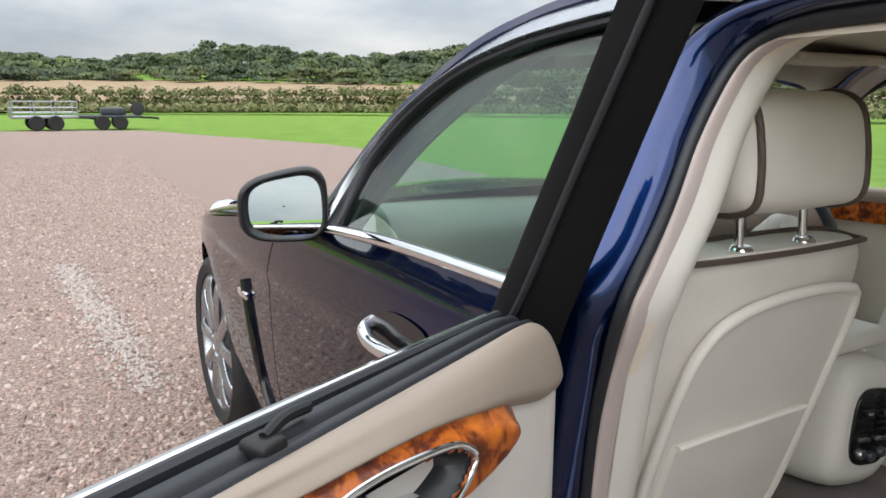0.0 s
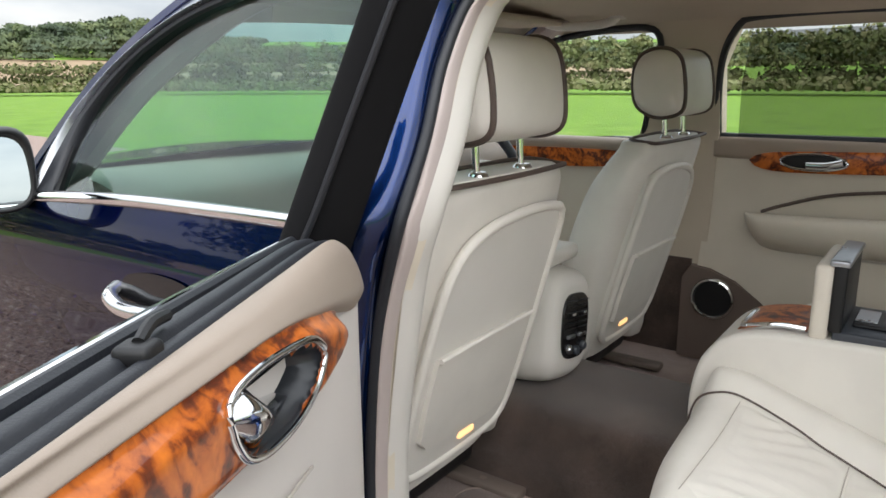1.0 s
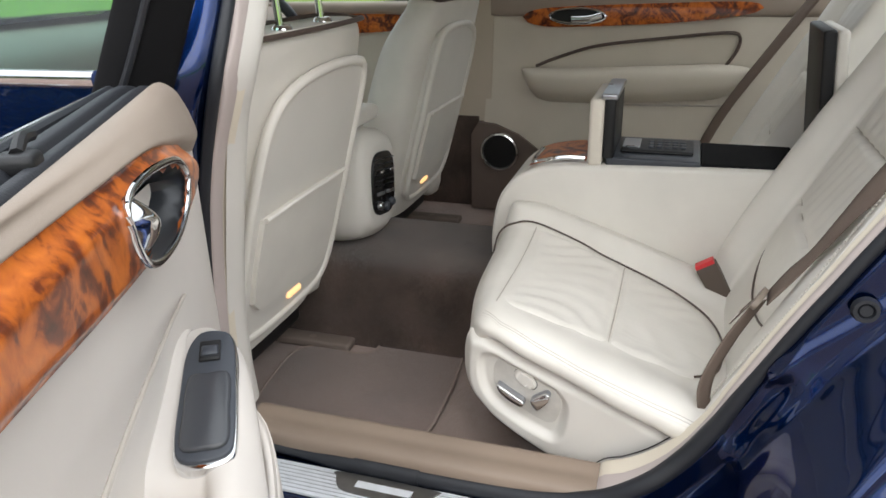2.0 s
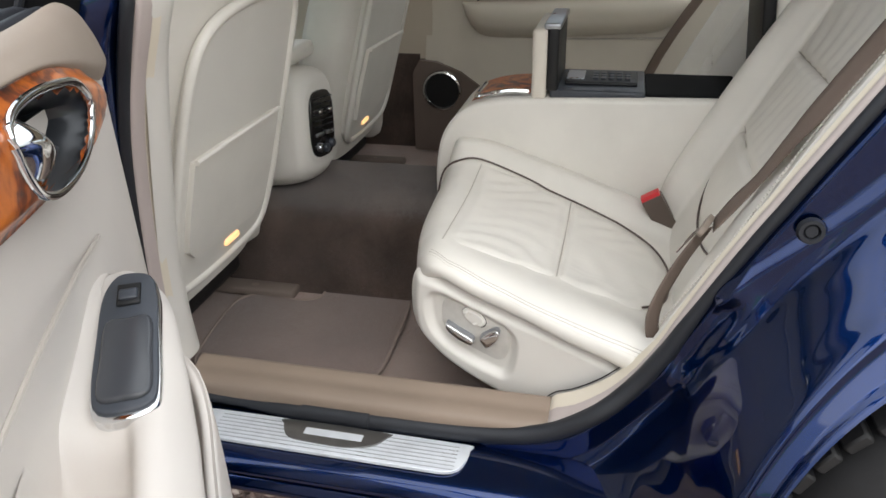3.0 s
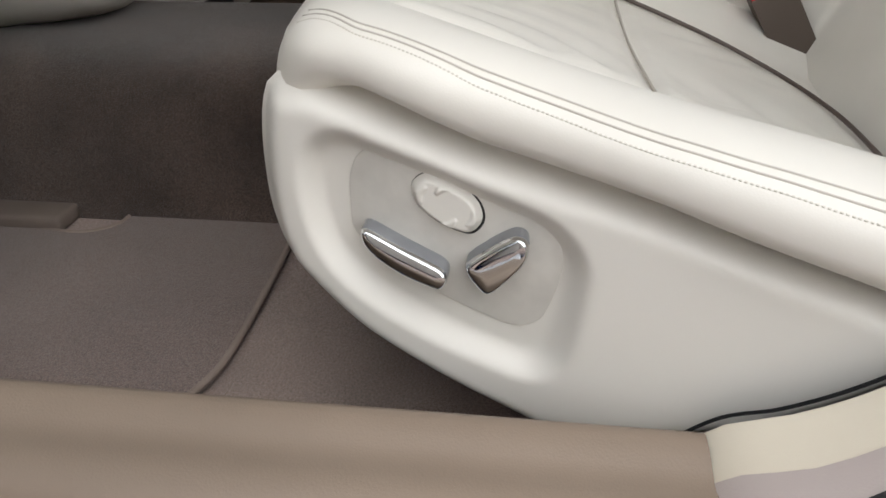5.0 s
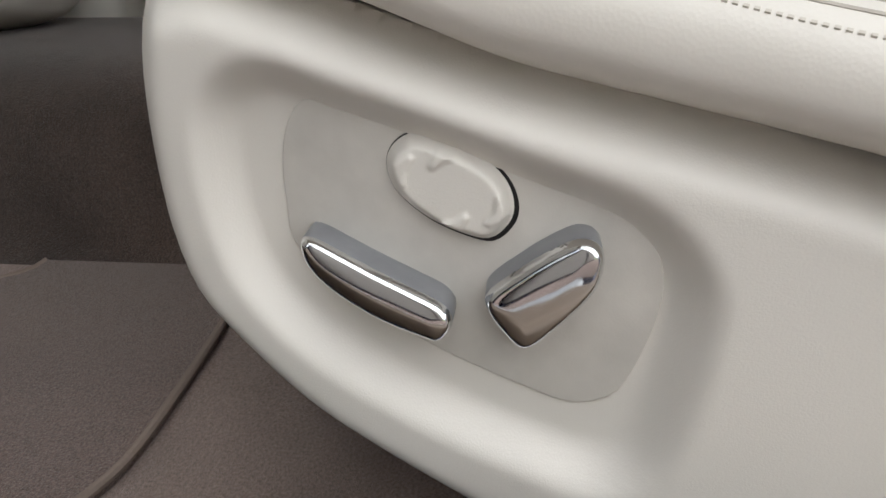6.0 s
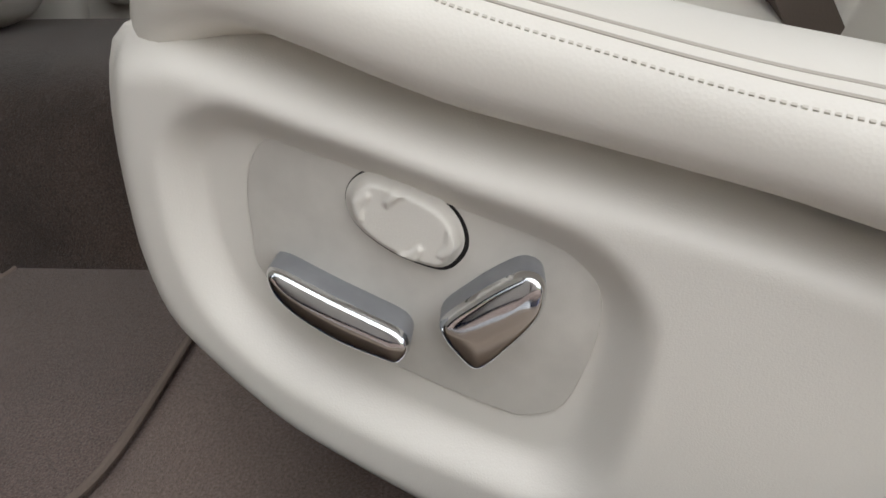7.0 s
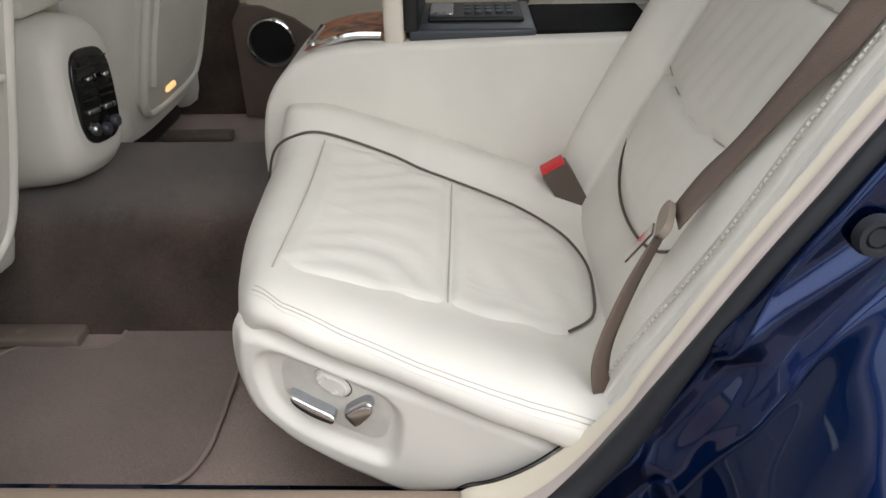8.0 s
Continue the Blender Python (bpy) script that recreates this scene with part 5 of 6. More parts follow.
sw1 = part("slide_switch", moved(slab(bar, 0.0, 0.0135, 0.001, 2, 56), PM), grey_metal, side, "satin grey seat-slide switch")
part("switch_face", crowned(bar, 0.0135, 0.0166, 0.0022, 0.0016), chrome, sw1, "polished chrome face")
rec = [(0.1179, 0.4759), (0.107, 0.4881), (0.0956, 0.497), (0.0907, 0.4986), (0.0872, 0.497), (0.0859, 0.4925), (0.0879, 0.484), (0.0961, 0.4722), (0.1051, 0.4627), (0.1115, 0.4653)]
sw2 = part("recline_switch", moved(slab(rec, 0.0, 0.012, 0.001, 2, 56), PM), grey_metal, side, "satin grey recline switch")
part("switch_face", crowned(rec, 0.012, 0.0152, 0.0022, 0.0018), chrome, sw2, "polished chrome face")
lum = [(0.1487, 0.5099), (0.1465, 0.5165), (0.1403, 0.5209), (0.1328, 0.5204), (0.1185, 0.5154), (0.1115, 0.5096), (0.1086, 0.5023), (0.1098, 0.4957), (0.1155, 0.4897), (0.1238, 0.4899), (0.1356, 0.4939), (0.1457, 0.5015)]
LC = (0.1286, 0.5055)
part("lumbar_gap", moved(slab(lum, 0, 0.0018, 0.0003, 1, 56), PM), black, side, "dark gap round the pad")
lum_s = np.array(spline([(LC[0] + (u - LC[0]) * 0.95 + 0.0006, LC[1] + (v - LC[1]) * 0.935 + 0.0002) for u, v in lum], 56, True))
marks = []
for du, dv, a in ((-0.0135, -0.0045, 200), (0.0135, 0.005, 20), (0.0015, 0.0095, 65), (-0.001, -0.0095, 245)):
    c, k = math.cos(radians(a)), math.sin(radians(a))
    shape = [(0.004, 0.0), (0.0, 0.0055), (-0.0022, 0.0048), (-0.001, 0.0), (-0.0022, -0.0048), (0.0, -0.0055)]
    marks.append(np.array([(LC[0] + du + x * c - y * k, LC[1] + dv + x * k + y * c) for x, y in shape]))


def pad_place(u, v):
    p = np.array((u, v))
    h = 0.0022 + 0.0052 * smooth01(inside_depth(p, lum_s) / 0.0035)
    h += 0.0011 * max(smooth01((inside_depth(p, m) + 0.0004) / 0.0014) for m in marks)
    q = PM @ Vector((u, v, h))
    return (q.x, q.y, q.z)


part("lumbar_pad", sheet([tuple(p) for p in lum_s], 0.0007, pad_place), hard_ivory, side, "ivory lumbar pad with raised arrows")
# the double seam of the outer bolster, with its thread
for dz in (-0.0042, 0.0, 0.0042):
    line = []
    for y in np.linspace(0.21, -0.18, 34):
        sx, sz = stitch(y)
        hit = hide_surface.ray_cast(Vector((sx + dz, y - 0.5 * dz * smooth01((y - 0.18) / 0.03), 1.0)), Vector((0, 0, -1)))[0]
        if hit is not None:
            line.append((hit.x, hit.y, hit.z))
    if dz >= 0:
        part("bolster_seam", tube([(x, y, z - 0.0001) for x, y, z in line], 0.00065, 120, 6), seam_shade, near_seat)
    else:
        pts = spline([(x, y, z) for x, y, z in line], 190)
        part("stitching", joined(*[tube([pts[i], pts[i] * 0.45 + pts[i + 1] * 0.55], 0.00055, 3, 5) for i in range(0, 188)]), thread, near_seat)
# outer wing beside the backrest
wing_line = [(-0.135, 0.485), (-0.168, 0.56), (-0.222, 0.655), (-0.25, 0.71), (-0.278, 0.77), (-0.318, 0.85), (-0.40, 1.0), (-0.47, 1.12)]


def wing_at(dx, dy):
    return [(jamb_x(z, y) + dx, y + dy, z) for y, z in wing_line]


wingp = part("side_bolster", skin([wing_at(0.18, -0.12), wing_at(0.165, -0.06), wing_at(0.14, -0.022), wing_at(0.115, 0.002), wing_at(0.088, 0.014), wing_at(0.066, 0.015), wing_at(0.05, 0.008), wing_at(0.036, -0.004), wing_at(0.028, -0.02)], 60, 60), leather, near_seat, "ivory side bolster with edge stitching")
pts = spline([(x - 0.002, y + 0.0022, z) for x, y, z in wing_at(0.086, 0.0168)], 130)
part("edge_stitching", joined(*[tube([pts[i], pts[i] * 0.4 + pts[i + 1] * 0.6], 0.0015, 3, 5) for i in range(0, 128)]), thread, wingp)
for dx in (0.072, 0.062):
    part("bolster_ridge", tube([(x, y + 0.0005, z) for x, y, z in wing_at(dx, 0.0145 if dx > 0.07 else 0.0115)], 0.0032, 90, 8), leather, wingp)

# ---- centre console between the rear seats ----
arm = thing("rear_console", "ivory leather console with a raised screen lid and a telephone", "console", (CX, 0.0, 0.49))
prof = [(0.295, 0.44), (0.311, 0.50), (0.309, 0.575), (0.292, 0.64), (0.25, 0.688), (0.19, 0.71), (0.1, 0.717), (-0.1, 0.724), (-0.31, 0.728), (-0.31, 0.44)]
body = slab(spline(prof[:-2], 40) + [np.array(p) for p in prof[-2:]], -0.062, 0.152, 0.012, 4)
part("body", moved(body, axes((0, 0, 0), (0, 1, 0), (0, 0, 1), (-1, 0, 0))), leather, arm)
part("rear_tray", block((-0.135, 0.045), (-0.29, -0.11), (0.715, 0.730), 0.004), flock, arm, "black storage tray")
deck = part("phone_deck", block((-0.14, 0.05), (-0.11, 0.075), (0.713, 0.734), 0.005), graphite, arm, "graphite telephone deck")
part("telephone", block((-0.095, 0.01), (-0.095, 0.05), (0.733, 0.741), 0.004), black, deck)
for i in range(3):
    for j in range(5):
        part("key", block((-0.075 + 0.022 * i, -0.06 + 0.022 * i), (-0.08 + 0.016 * j, -0.069 + 0.016 * j), (0.74, 0.745), 0.0015, 1), graphite, deck)
part("screen", block((-0.075, 0.0), (0.012, 0.048), (0.74, 0.7425), 0.001, 1), satin, deck)
lid = part("lid", joined(block((-0.145, 0.055), (0.082, 0.112), (0.712, 0.852), 0.009)), cream_leather, arm, "raised ivory lid")
part("lid_lining", block((-0.142, 0.05), (0.06, 0.083), (0.73, 0.856), 0.006), black, lid, "black lid lining")
rl = part("rear_lid", joined(moved(block((-0.14, 0.05), (-0.022, 0.0), (0.0, 0.25), 0.008), axes((0, -0.335, 0.735), (1, 0, 0), (0, 1, -0.1), (0, 0.1, 1)))), leather, arm, "raised ivory rear lid")
part("lid_lining", moved(block((-0.143, 0.047), (0.0, 0.022), (0.0, 0.252), 0.005), axes((0, -0.335, 0.735), (1, 0, 0), (0, 1, -0.1), (0, 0.1, 1))), black, rl, "black lid lining")
part("lid_top", block((-0.143, 0.052), (0.057, 0.09), (0.85, 0.862), 0.004), satin, lid)
part("ashtray_trim", skin([[(x, y, z) for y, z in ((0.115, 0.721), (0.15, 0.722), (0.20, 0.714), (0.235, 0.702))] for x in (-0.13, -0.1, 0.01, 0.04)], 16, 8), wood, arm, "walnut and chrome ashtray lid")
part("ashtray_chrome", tube([(-0.125, 0.118, 0.724), (-0.125, 0.16, 0.724), (-0.122, 0.205, 0.713), (-0.1, 0.23, 0.704), (0.01, 0.23, 0.704)], 0.006, 30), chrome, arm)

# ---- belt ----
belt = thing("seat_belt", "brown webbing seat belt hanging beside the rear backrest", "seat belt", (-0.6, -0.2, 0.68))
solid(part("webbing", skin([[(-0.621, -0.200, 0.668), (-0.613, -0.226, 0.70), (-0.622, -0.257, 0.755), (-0.645, -0.282, 0.812), (-0.659, -0.309, 0.861), (-0.655, -0.42, 1.06)], [(-0.583, -0.204, 0.672), (-0.584, -0.226, 0.71), (-0.592, -0.248, 0.745), (-0.615, -0.273, 0.81), (-0.624, -0.300, 0.868), (-0.615, -0.415, 1.06)]], 40, 4), belt_web, belt), 0.0015)
solid(part("lower_webbing", skin([[(-0.690, -0.132, 0.505), (-0.683, -0.122, 0.56), (-0.655, -0.147, 0.62), (-0.624, -0.182, 0.668)], [(-0.678, -0.148, 0.505), (-0.668, -0.141, 0.56), (-0.637, -0.166, 0.615), (-0.594, -0.204, 0.664)]], 30, 4), belt_web, belt), 0.0015)
tong = part("tongue", moved(slab([(-0.028, -0.007), (-0.026, 0.006), (0.0, 0.009), (0.026, 0.006), (0.028, -0.007), (0.0, -0.010)], -0.004, 0.004, 0.002, 3, 32), axes((-0.608, -0.192, 0.672), (0.95, -0.31, 0), (-0.16, -0.49, 0.857), (-0.266, -0.814, -0.515))), tan_soft, belt, "brown plastic tongue")
part("tongue_blade", moved(slab([(-0.011, -0.04), (0.011, -0.04), (0.011, 0.0), (-0.011, 0.0)], -0.0012, 0.0012, 0.0004), axes((-0.612, -0.180, 0.664), (0.95, -0.31, 0), (-0.16, -0.49, 0.857), (-0.266, -0.814, -0.515))), chrome, tong)
buck = thing("belt_buckle", "brown belt buckle with a red release button", "belt buckle", (-0.2, -0.16, 0.55))
BM = axes((-0.194, -0.139, 0.541), (1, 0, 0), (0, -0.85, 0.53), (0, 0.53, 0.85))
part("case", moved(slab([(-0.013, -0.02), (0.013, -0.02), (0.013, 0.02), (-0.013, 0.02)], -0.08, 0.0, 0.002), BM), material("brown_buckle", (0.10, 0.075, 0.06), 0.5, grain=0.1, tint=0.1), buck)
part("button", moved(slab([(-0.011, -0.019), (0.011, -0.019), (0.011, 0.018), (-0.011, 0.018)], 0.0, 0.008, 0.002), BM), red, buck, "red release button")

# ---- floor mat ----
mat_line = [(-0.598, 0.62), (-0.603, 0.50), (-0.600, 0.392), (-0.590, 0.357), (-0.565, 0.337), (-0.50, 0.328), (-0.30, 0.34), (-0.25, 0.365), (-0.245, 0.45), (-0.246, 0.525), (-0.268, 0.54), (-0.305, 0.545), (-0.325, 0.58), (-0.315, 0.66), (-0.335, 0.71), (-0.40, 0.72), (-0.55, 0.70), (-0.59, 0.675)]
fm = thing("floor_mat", "brown carpet floor mat with a bound edge", "floor mat", (-0.47, 0.5, 0.30))
part("mat_carpet", slab(mat_line, 0.286, 0.298, 0.003, n=90), mat_pile, fm)
part("binding", tube([(x, y, 0.2965) for x, y in mat_line], 0.0032, 120, 8, True), material("mat_binding", (0.31, 0.245, 0.21), 0.9, grain=0.5, tint=0.2), fm)

# ---- open rear door, in its own axes: s along it, w towards the cabin side, z up ----
DM = axes((0, 0, 0), (-0.866, -0.5, 0), (0.5, -0.866, 0), (0, 0, 1))
door = thing("rear_door", "open dark blue rear door with ivory trim and a walnut inlay", "car door", (-1.4, 0.2, 0.3))


def dput(name, bm, mat, parent=door, label="", smooth=True):
    return part(name, moved(bm, DM), mat, parent, label, smooth)


def up(s, z):
    """Trim lines climb a little towards the door's rear."""
    return z + 0.03 * (s - 0.7)


END = 1.66
dput("outer_skin", skin([[(s, -1.0 + b + c, z) for s, b in ((0.60, 0.03), (0.66, 0.008), (0.9, 0.0), (1.3, 0.0), (END, 0.02))] for z, c in ((0.30, 0.03), (0.45, 0.0), (0.7, -0.012), (0.9, 0.01), (0.985, 0.045))], 30, 20), paint)
dput("core", block((0.615, 1.60), (-0.985, -0.89), (0.32, 0.97), 0.02), paint)
dput("waist_chrome", tube([(0.63, -0.94, 1.000), (0.9, -0.942, 1.014), (1.2, -0.942, 1.024), (END, -0.942, 1.03)], 0.0065, 30, 8), chrome, door, "chrome waist strip")
dput("outer_seal", tube([(0.63, -0.928, 1.006), (0.9, -0.929, 1.018), (1.2, -0.929, 1.028), (END, -0.929, 1.034)], 0.006, 30, 8), rubber)
dput("inner_seal", skin([[(s, w, up(s, z) - (0.006 if s < 0.67 else 0)) for s in (0.64, 0.70, 0.9, 1.2, END)] for w, z in ((-0.918, 1.0), (-0.918, 1.012), (-0.911, 1.019), (-0.902, 1.019), (-0.897, 1.013), (-0.892, 1.018), (-0.885, 1.018), (-0.88, 1.01))], 30, 24), rubber, door, "black inner window seal")
tab = dput("blind_tab", block((0.99, 1.012), (-0.908, -0.886), (1.022, 1.034), 0.004), black, door, "black blind pull tab")
dput("tab_hook", tube([(1.0, -0.897, 1.033), (0.98, -0.90, 1.037), (0.955, -0.903, 1.034)], 0.004, 10), black, tab)
rings = []
for L, R in (((0.597, -0.933, 0.97), (0.542, -0.893, 0.955)), ((0.605, -0.906, 1.03), (0.562, -0.866, 1.02)), ((0.622, -0.848, 1.16), (0.59, -0.808, 1.16)), ((0.640, -0.787, 1.295), (0.626, -0.747, 1.30)), ((0.655, -0.74, 1.40), (0.65, -0.70, 1.40))):
    rings.append([L, (0.5 * (L[0] + R[0]) + 0.003, 0.5 * (L[1] + R[1]) + 0.003, 0.5 * (L[2] + R[2])), R, (R[0] - 0.004, R[1] - 0.03, R[2]), (R[0] + 0.0, R[1] - 0.07, R[2]), (L[0] - 0.012, L[1] - 0.035, L[2])])
dput("window_frame", skin(rings, 48, 24, True, True), flock, door, "black upright of the window frame")
dput("frame_seal", tube([(0.602, -0.935, 0.98), (0.610, -0.908, 1.03), (0.628, -0.850, 1.16), (0.646, -0.789, 1.295), (0.661, -0.742, 1.40)], 0.004, 30, 8), rubber)
dput("frame_head", tube([(0.65, -0.72, 1.395), (0.9, -0.715, 1.41), (1.2, -0.72, 1.40), (1.5, -0.76, 1.33), (1.65, -0.85, 1.15), (END + 0.02, -0.92, 1.02)], 0.025, 60, 10), black, door, "black window frame head")
# top rail: wraps over the door's front end
def lean(s):
    """The trim falls back towards the door's rear end."""
    return 0.09 * min(max(s - 0.86, 0.0), 0.34)


def wood_top(s):
    return float(np.interp(s, [0.62, 0.70, 0.757, 0.785, 0.85, 0.90, 0.98, 1.05, 1.2, 1.7], [0.952, 0.962, 0.974, 0.984, 0.997, 1.006, 1.0105, 1.014, 1.018, 1.02]))


rows = []
for k, (w, fs) in enumerate(((-0.882, 0.655), (-0.872, 0.640), (-0.860, 0.632), (-0.852, 0.628), (-0.847, 0.626), (-0.845, 0.626), (-0.85, 0.628))):
    f = (0.0, -0.10, 0.05, 0.35, 0.65, 0.9, 1.12)[k]
    edge = [(s, w - lean(s) * min(k / 3, 1), up(s, 1.016) * (1 - f) + wood_top(s) * f) for s in (0.70, 0.78, 0.82, 0.9, 1.0, 1.2, 1.4, END)]
    z = edge[0][2]
    rows.append([(fs - 0.004, w - 0.035, z - 0.045), (fs, w - 0.018, z - 0.026), (fs + 0.022, w - 0.003, z - 0.006)] + edge)
dput("top_rail", skin(rows, 90, 30), tan_soft, door, "tan soft top rail")
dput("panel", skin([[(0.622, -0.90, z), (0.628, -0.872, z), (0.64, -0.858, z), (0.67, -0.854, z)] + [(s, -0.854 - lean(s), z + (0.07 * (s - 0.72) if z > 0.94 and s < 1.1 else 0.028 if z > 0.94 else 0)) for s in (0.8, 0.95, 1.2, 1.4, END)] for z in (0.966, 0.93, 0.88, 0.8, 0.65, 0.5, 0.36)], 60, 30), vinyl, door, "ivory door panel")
inlay = [(0.764, 0.944), (0.757, 0.960), (0.764, 0.974), (0.785, 0.985), (0.845, 0.999), (0.90, 1.008), (0.98, 1.0125), (1.05, 1.016), (1.2, 1.02), (1.4, 1.022), (1.56, 1.016), (1.6, 1.0), (1.5, 0.985), (1.4, 0.976), (1.2, 0.962), (1.06, 0.948), (1.0, 0.942), (0.95, 0.938), (0.873, 0.932), (0.80, 0.934)]
inl = np.array(spline(inlay, 90, True))
bez = [(0.858, 0.973), (0.868, 0.986), (0.89, 0.996), (0.945, 1.0045), (0.984, 1.006), (1.002, 1.002), (1.006, 0.991), (0.998, 0.971), (0.984, 0.956), (0.955, 0.947), (0.911, 0.946), (0.874, 0.956)]
bz = np.array(spline(bez, 60, True))


def inlay_place(u, v):
    return (u, -0.848 - lean(u) + 0.014 * smooth01(inside_depth(np.array((u, v)), inl) / 0.018), v)


bm = sheet([tuple(p) for p in inl], 0.004, lambda u, v: (u, v, 0), None)
bmesh.ops.delete(bm, geom=[f for f in bm.faces if inside_depth(np.array(f.calc_center_median()[:2]), bz) > 0.0045], context="FACES")
for v in bm.verts:
    v.co = Vector(inlay_place(v.co.x, v.co.y))
bmesh.ops.recalc_face_normals(bm, faces=bm.faces)
dput("walnut_inlay", bm, wood, door, "polished burr walnut inlay")
hb = dput("handle_bezel", tube([(u, -0.833 - lean(u), v) for u, v in bez], 0.0024, 70, 10, True, 1.2), chrome, door, "chrome handle bezel")
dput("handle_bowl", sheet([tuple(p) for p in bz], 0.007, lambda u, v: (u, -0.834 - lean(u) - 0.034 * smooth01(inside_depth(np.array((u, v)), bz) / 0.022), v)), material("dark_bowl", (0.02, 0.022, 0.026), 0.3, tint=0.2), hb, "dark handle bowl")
part("release_lever", moved(skin([[(1.0, -0.862, 0.999), (0.980, -0.852, 1.001), (0.962, -0.854, 0.990), (0.948, -0.858, 0.974), (0.905, -0.862, 0.963)], [(1.003, -0.850, 0.988), (0.982, -0.836, 0.984), (0.960, -0.838, 0.974), (0.940, -0.844, 0.963), (0.898, -0.850, 0.957)], [(0.998, -0.858, 0.973), (0.978, -0.848, 0.960), (0.955, -0.848, 0.952), (0.925, -0.852, 0.949), (0.895, -0.858, 0.952)]], 36, 24), DM), chrome, hb, "chrome release lever", angle=180)
# armrest with window switch, and the pocket panel below
st_s = [(0.80, 0.79, -0.858), (0.815, 0.812, -0.838), (0.84, 0.834, -0.82), (0.885, 0.844, -0.807), (0.94, 0.832, -0.799), (0.99, 0.819, -0.794), (1.01, 0.816, -0.792), (1.03, 0.814, -0.791), (1.06, 0.812, -0.789), (1.15, 0.81, -0.785), (1.28, 0.81, -0.787), (1.31, 0.81, -0.788), (1.4, 0.81, -0.79), (1.6, 0.80, -0.85)]
rows = []
for k in range(12):
    row = []
    for s, zt, wo in st_s:
        # the grab recess sunk into the armrest's top
        d = smooth01((s - 1.0) / 0.035) * (1 - smooth01((s - 1.28) / 0.035))
        row.append([(-0.872, zt + 0.022), (-0.868, zt + 0.006 - 0.045 * d), (-0.852, zt + 0.001 - 0.047 * d), (wo - 0.042, zt - 0.036 * d), (wo - 0.033, zt - 0.001 * d), (wo - 0.016, zt), (wo, zt - 0.022), (wo - 0.004, zt - 0.045), (max(wo - 0.02, -0.872), zt - 0.062), (max(wo - 0.04, -0.872), zt - 0.075), (max(wo - 0.05, -0.872), zt - 0.10), (-0.872, 0.66)][k])
    rows.append([(s, w, z) for (s, _, _), (w, z) in zip(st_s, row)])
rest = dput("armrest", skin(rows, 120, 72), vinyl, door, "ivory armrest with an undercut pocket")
an = math.atan2(0.027, 0.113)
SM = DM @ axes((0.943, -0.830, 0.8305), (math.cos(an), 0, -math.sin(an)), (0, 1, 0), (math.sin(an), 0, math.cos(an)))
oval = [(-0.066, -0.004), (-0.062, 0.012), (-0.045, 0.018), (0.0, 0.0195), (0.045, 0.02), (0.06, 0.016), (0.064, 0.0), (0.06, -0.016), (0.04, -0.02), (0.0, -0.0195), (-0.04, -0.018), (-0.06, -0.012)]
part("switch_surround", moved(slab([(x * 1.04 + 0.0015, y * 1.07) for x, y in oval], -0.012, 0.0045, 0.002, n=60), SM), chrome, rest, "chrome switch surround")
part("switch_panel", moved(slab(oval, 0.0, 0.0075, 0.0015, n=60), SM), graphite, rest, "graphite switch panel")
part("window_switch", moved(block((-0.052, -0.03), (-0.008, 0.008), (0.006, 0.0098), 0.0015), SM), black, rest, "window switch")
part("switch_key", moved(block((-0.045, -0.034), (-0.0065, 0.0065), (0.0085, 0.0115), 0.002), SM), graphite, rest)
part("ashtray_lid", moved(slab([(-0.014, -0.014), (-0.016, 0.0), (-0.014, 0.015), (0.02, 0.0165), (0.052, 0.0155), (0.056, 0.0), (0.052, -0.0155), (0.02, -0.016)], 0.005, 0.0105, 0.003, n=48), SM), material("dark_grey_lid", (0.05, 0.053, 0.06), 0.22, tint=0.15), rest, "dark ashtray lid")
bin_line = [(0.862, -0.862, 0.80), (0.868, -0.832, 0.785), (0.876, -0.806, 0.762), (0.895, -0.797, 0.737), (0.95, -0.794, 0.722), (1.1, -0.790, 0.718), (1.4, -0.795, 0.72), (1.56, -0.85, 0.735)]
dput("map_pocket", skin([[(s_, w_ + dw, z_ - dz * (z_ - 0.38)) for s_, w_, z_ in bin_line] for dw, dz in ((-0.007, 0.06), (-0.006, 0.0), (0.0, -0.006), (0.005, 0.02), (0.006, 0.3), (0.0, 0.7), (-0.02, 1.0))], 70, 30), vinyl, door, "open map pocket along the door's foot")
dput("panel_groove", tube([(0.84, -0.853, 0.868), (0.95, -0.852, 0.885), (1.15, -0.852, 0.90), (1.5, -0.852, 0.90)], 0.0016, 40, 6), seam_shade, door)

# ---- the far side of the cabin ----
far_side = thing("far_rear_door", "closed rear door with ivory trim, walnut inlay and a raised blind", "car door", (0.74, 0.1, 0.3))
X0 = 0.735


def fx(u, v):
    return (X0 - 0.03 * smooth01((0.75 - v) / 0.3) if v < 1.0 else X0 - 0.62 * (v - 1.0), u, v)


part("panel", sheet([(0.56, 0.34), (0.56, 0.6), (0.545, 0.93), (0.54, 0.985), (-0.6, 1.0), (-0.6, 0.34)], 0.05, lambda u, v: fx(u, v), (0.08, 0, 0)), shaded_ivory, far_side, "ivory door panel")
part("top_rail", skin([[(x, y, z) for y in (0.54, 0.2, -0.2, -0.6)] for x, z in ((0.79, 1.0), (0.76, 1.005), (0.737, 1.0), (0.728, 0.985), (0.727, 0.945), (0.735, 0.935))], 16, 16), tan_soft, far_side, "tan top rail")
fin = [(0.435, 0.935), (0.40, 0.955), (0.3, 0.965), (0.0, 0.975), (-0.2, 0.978), (-0.26, 0.965), (-0.2, 0.94), (0.0, 0.918), (0.3, 0.905), (0.4, 0.912)]
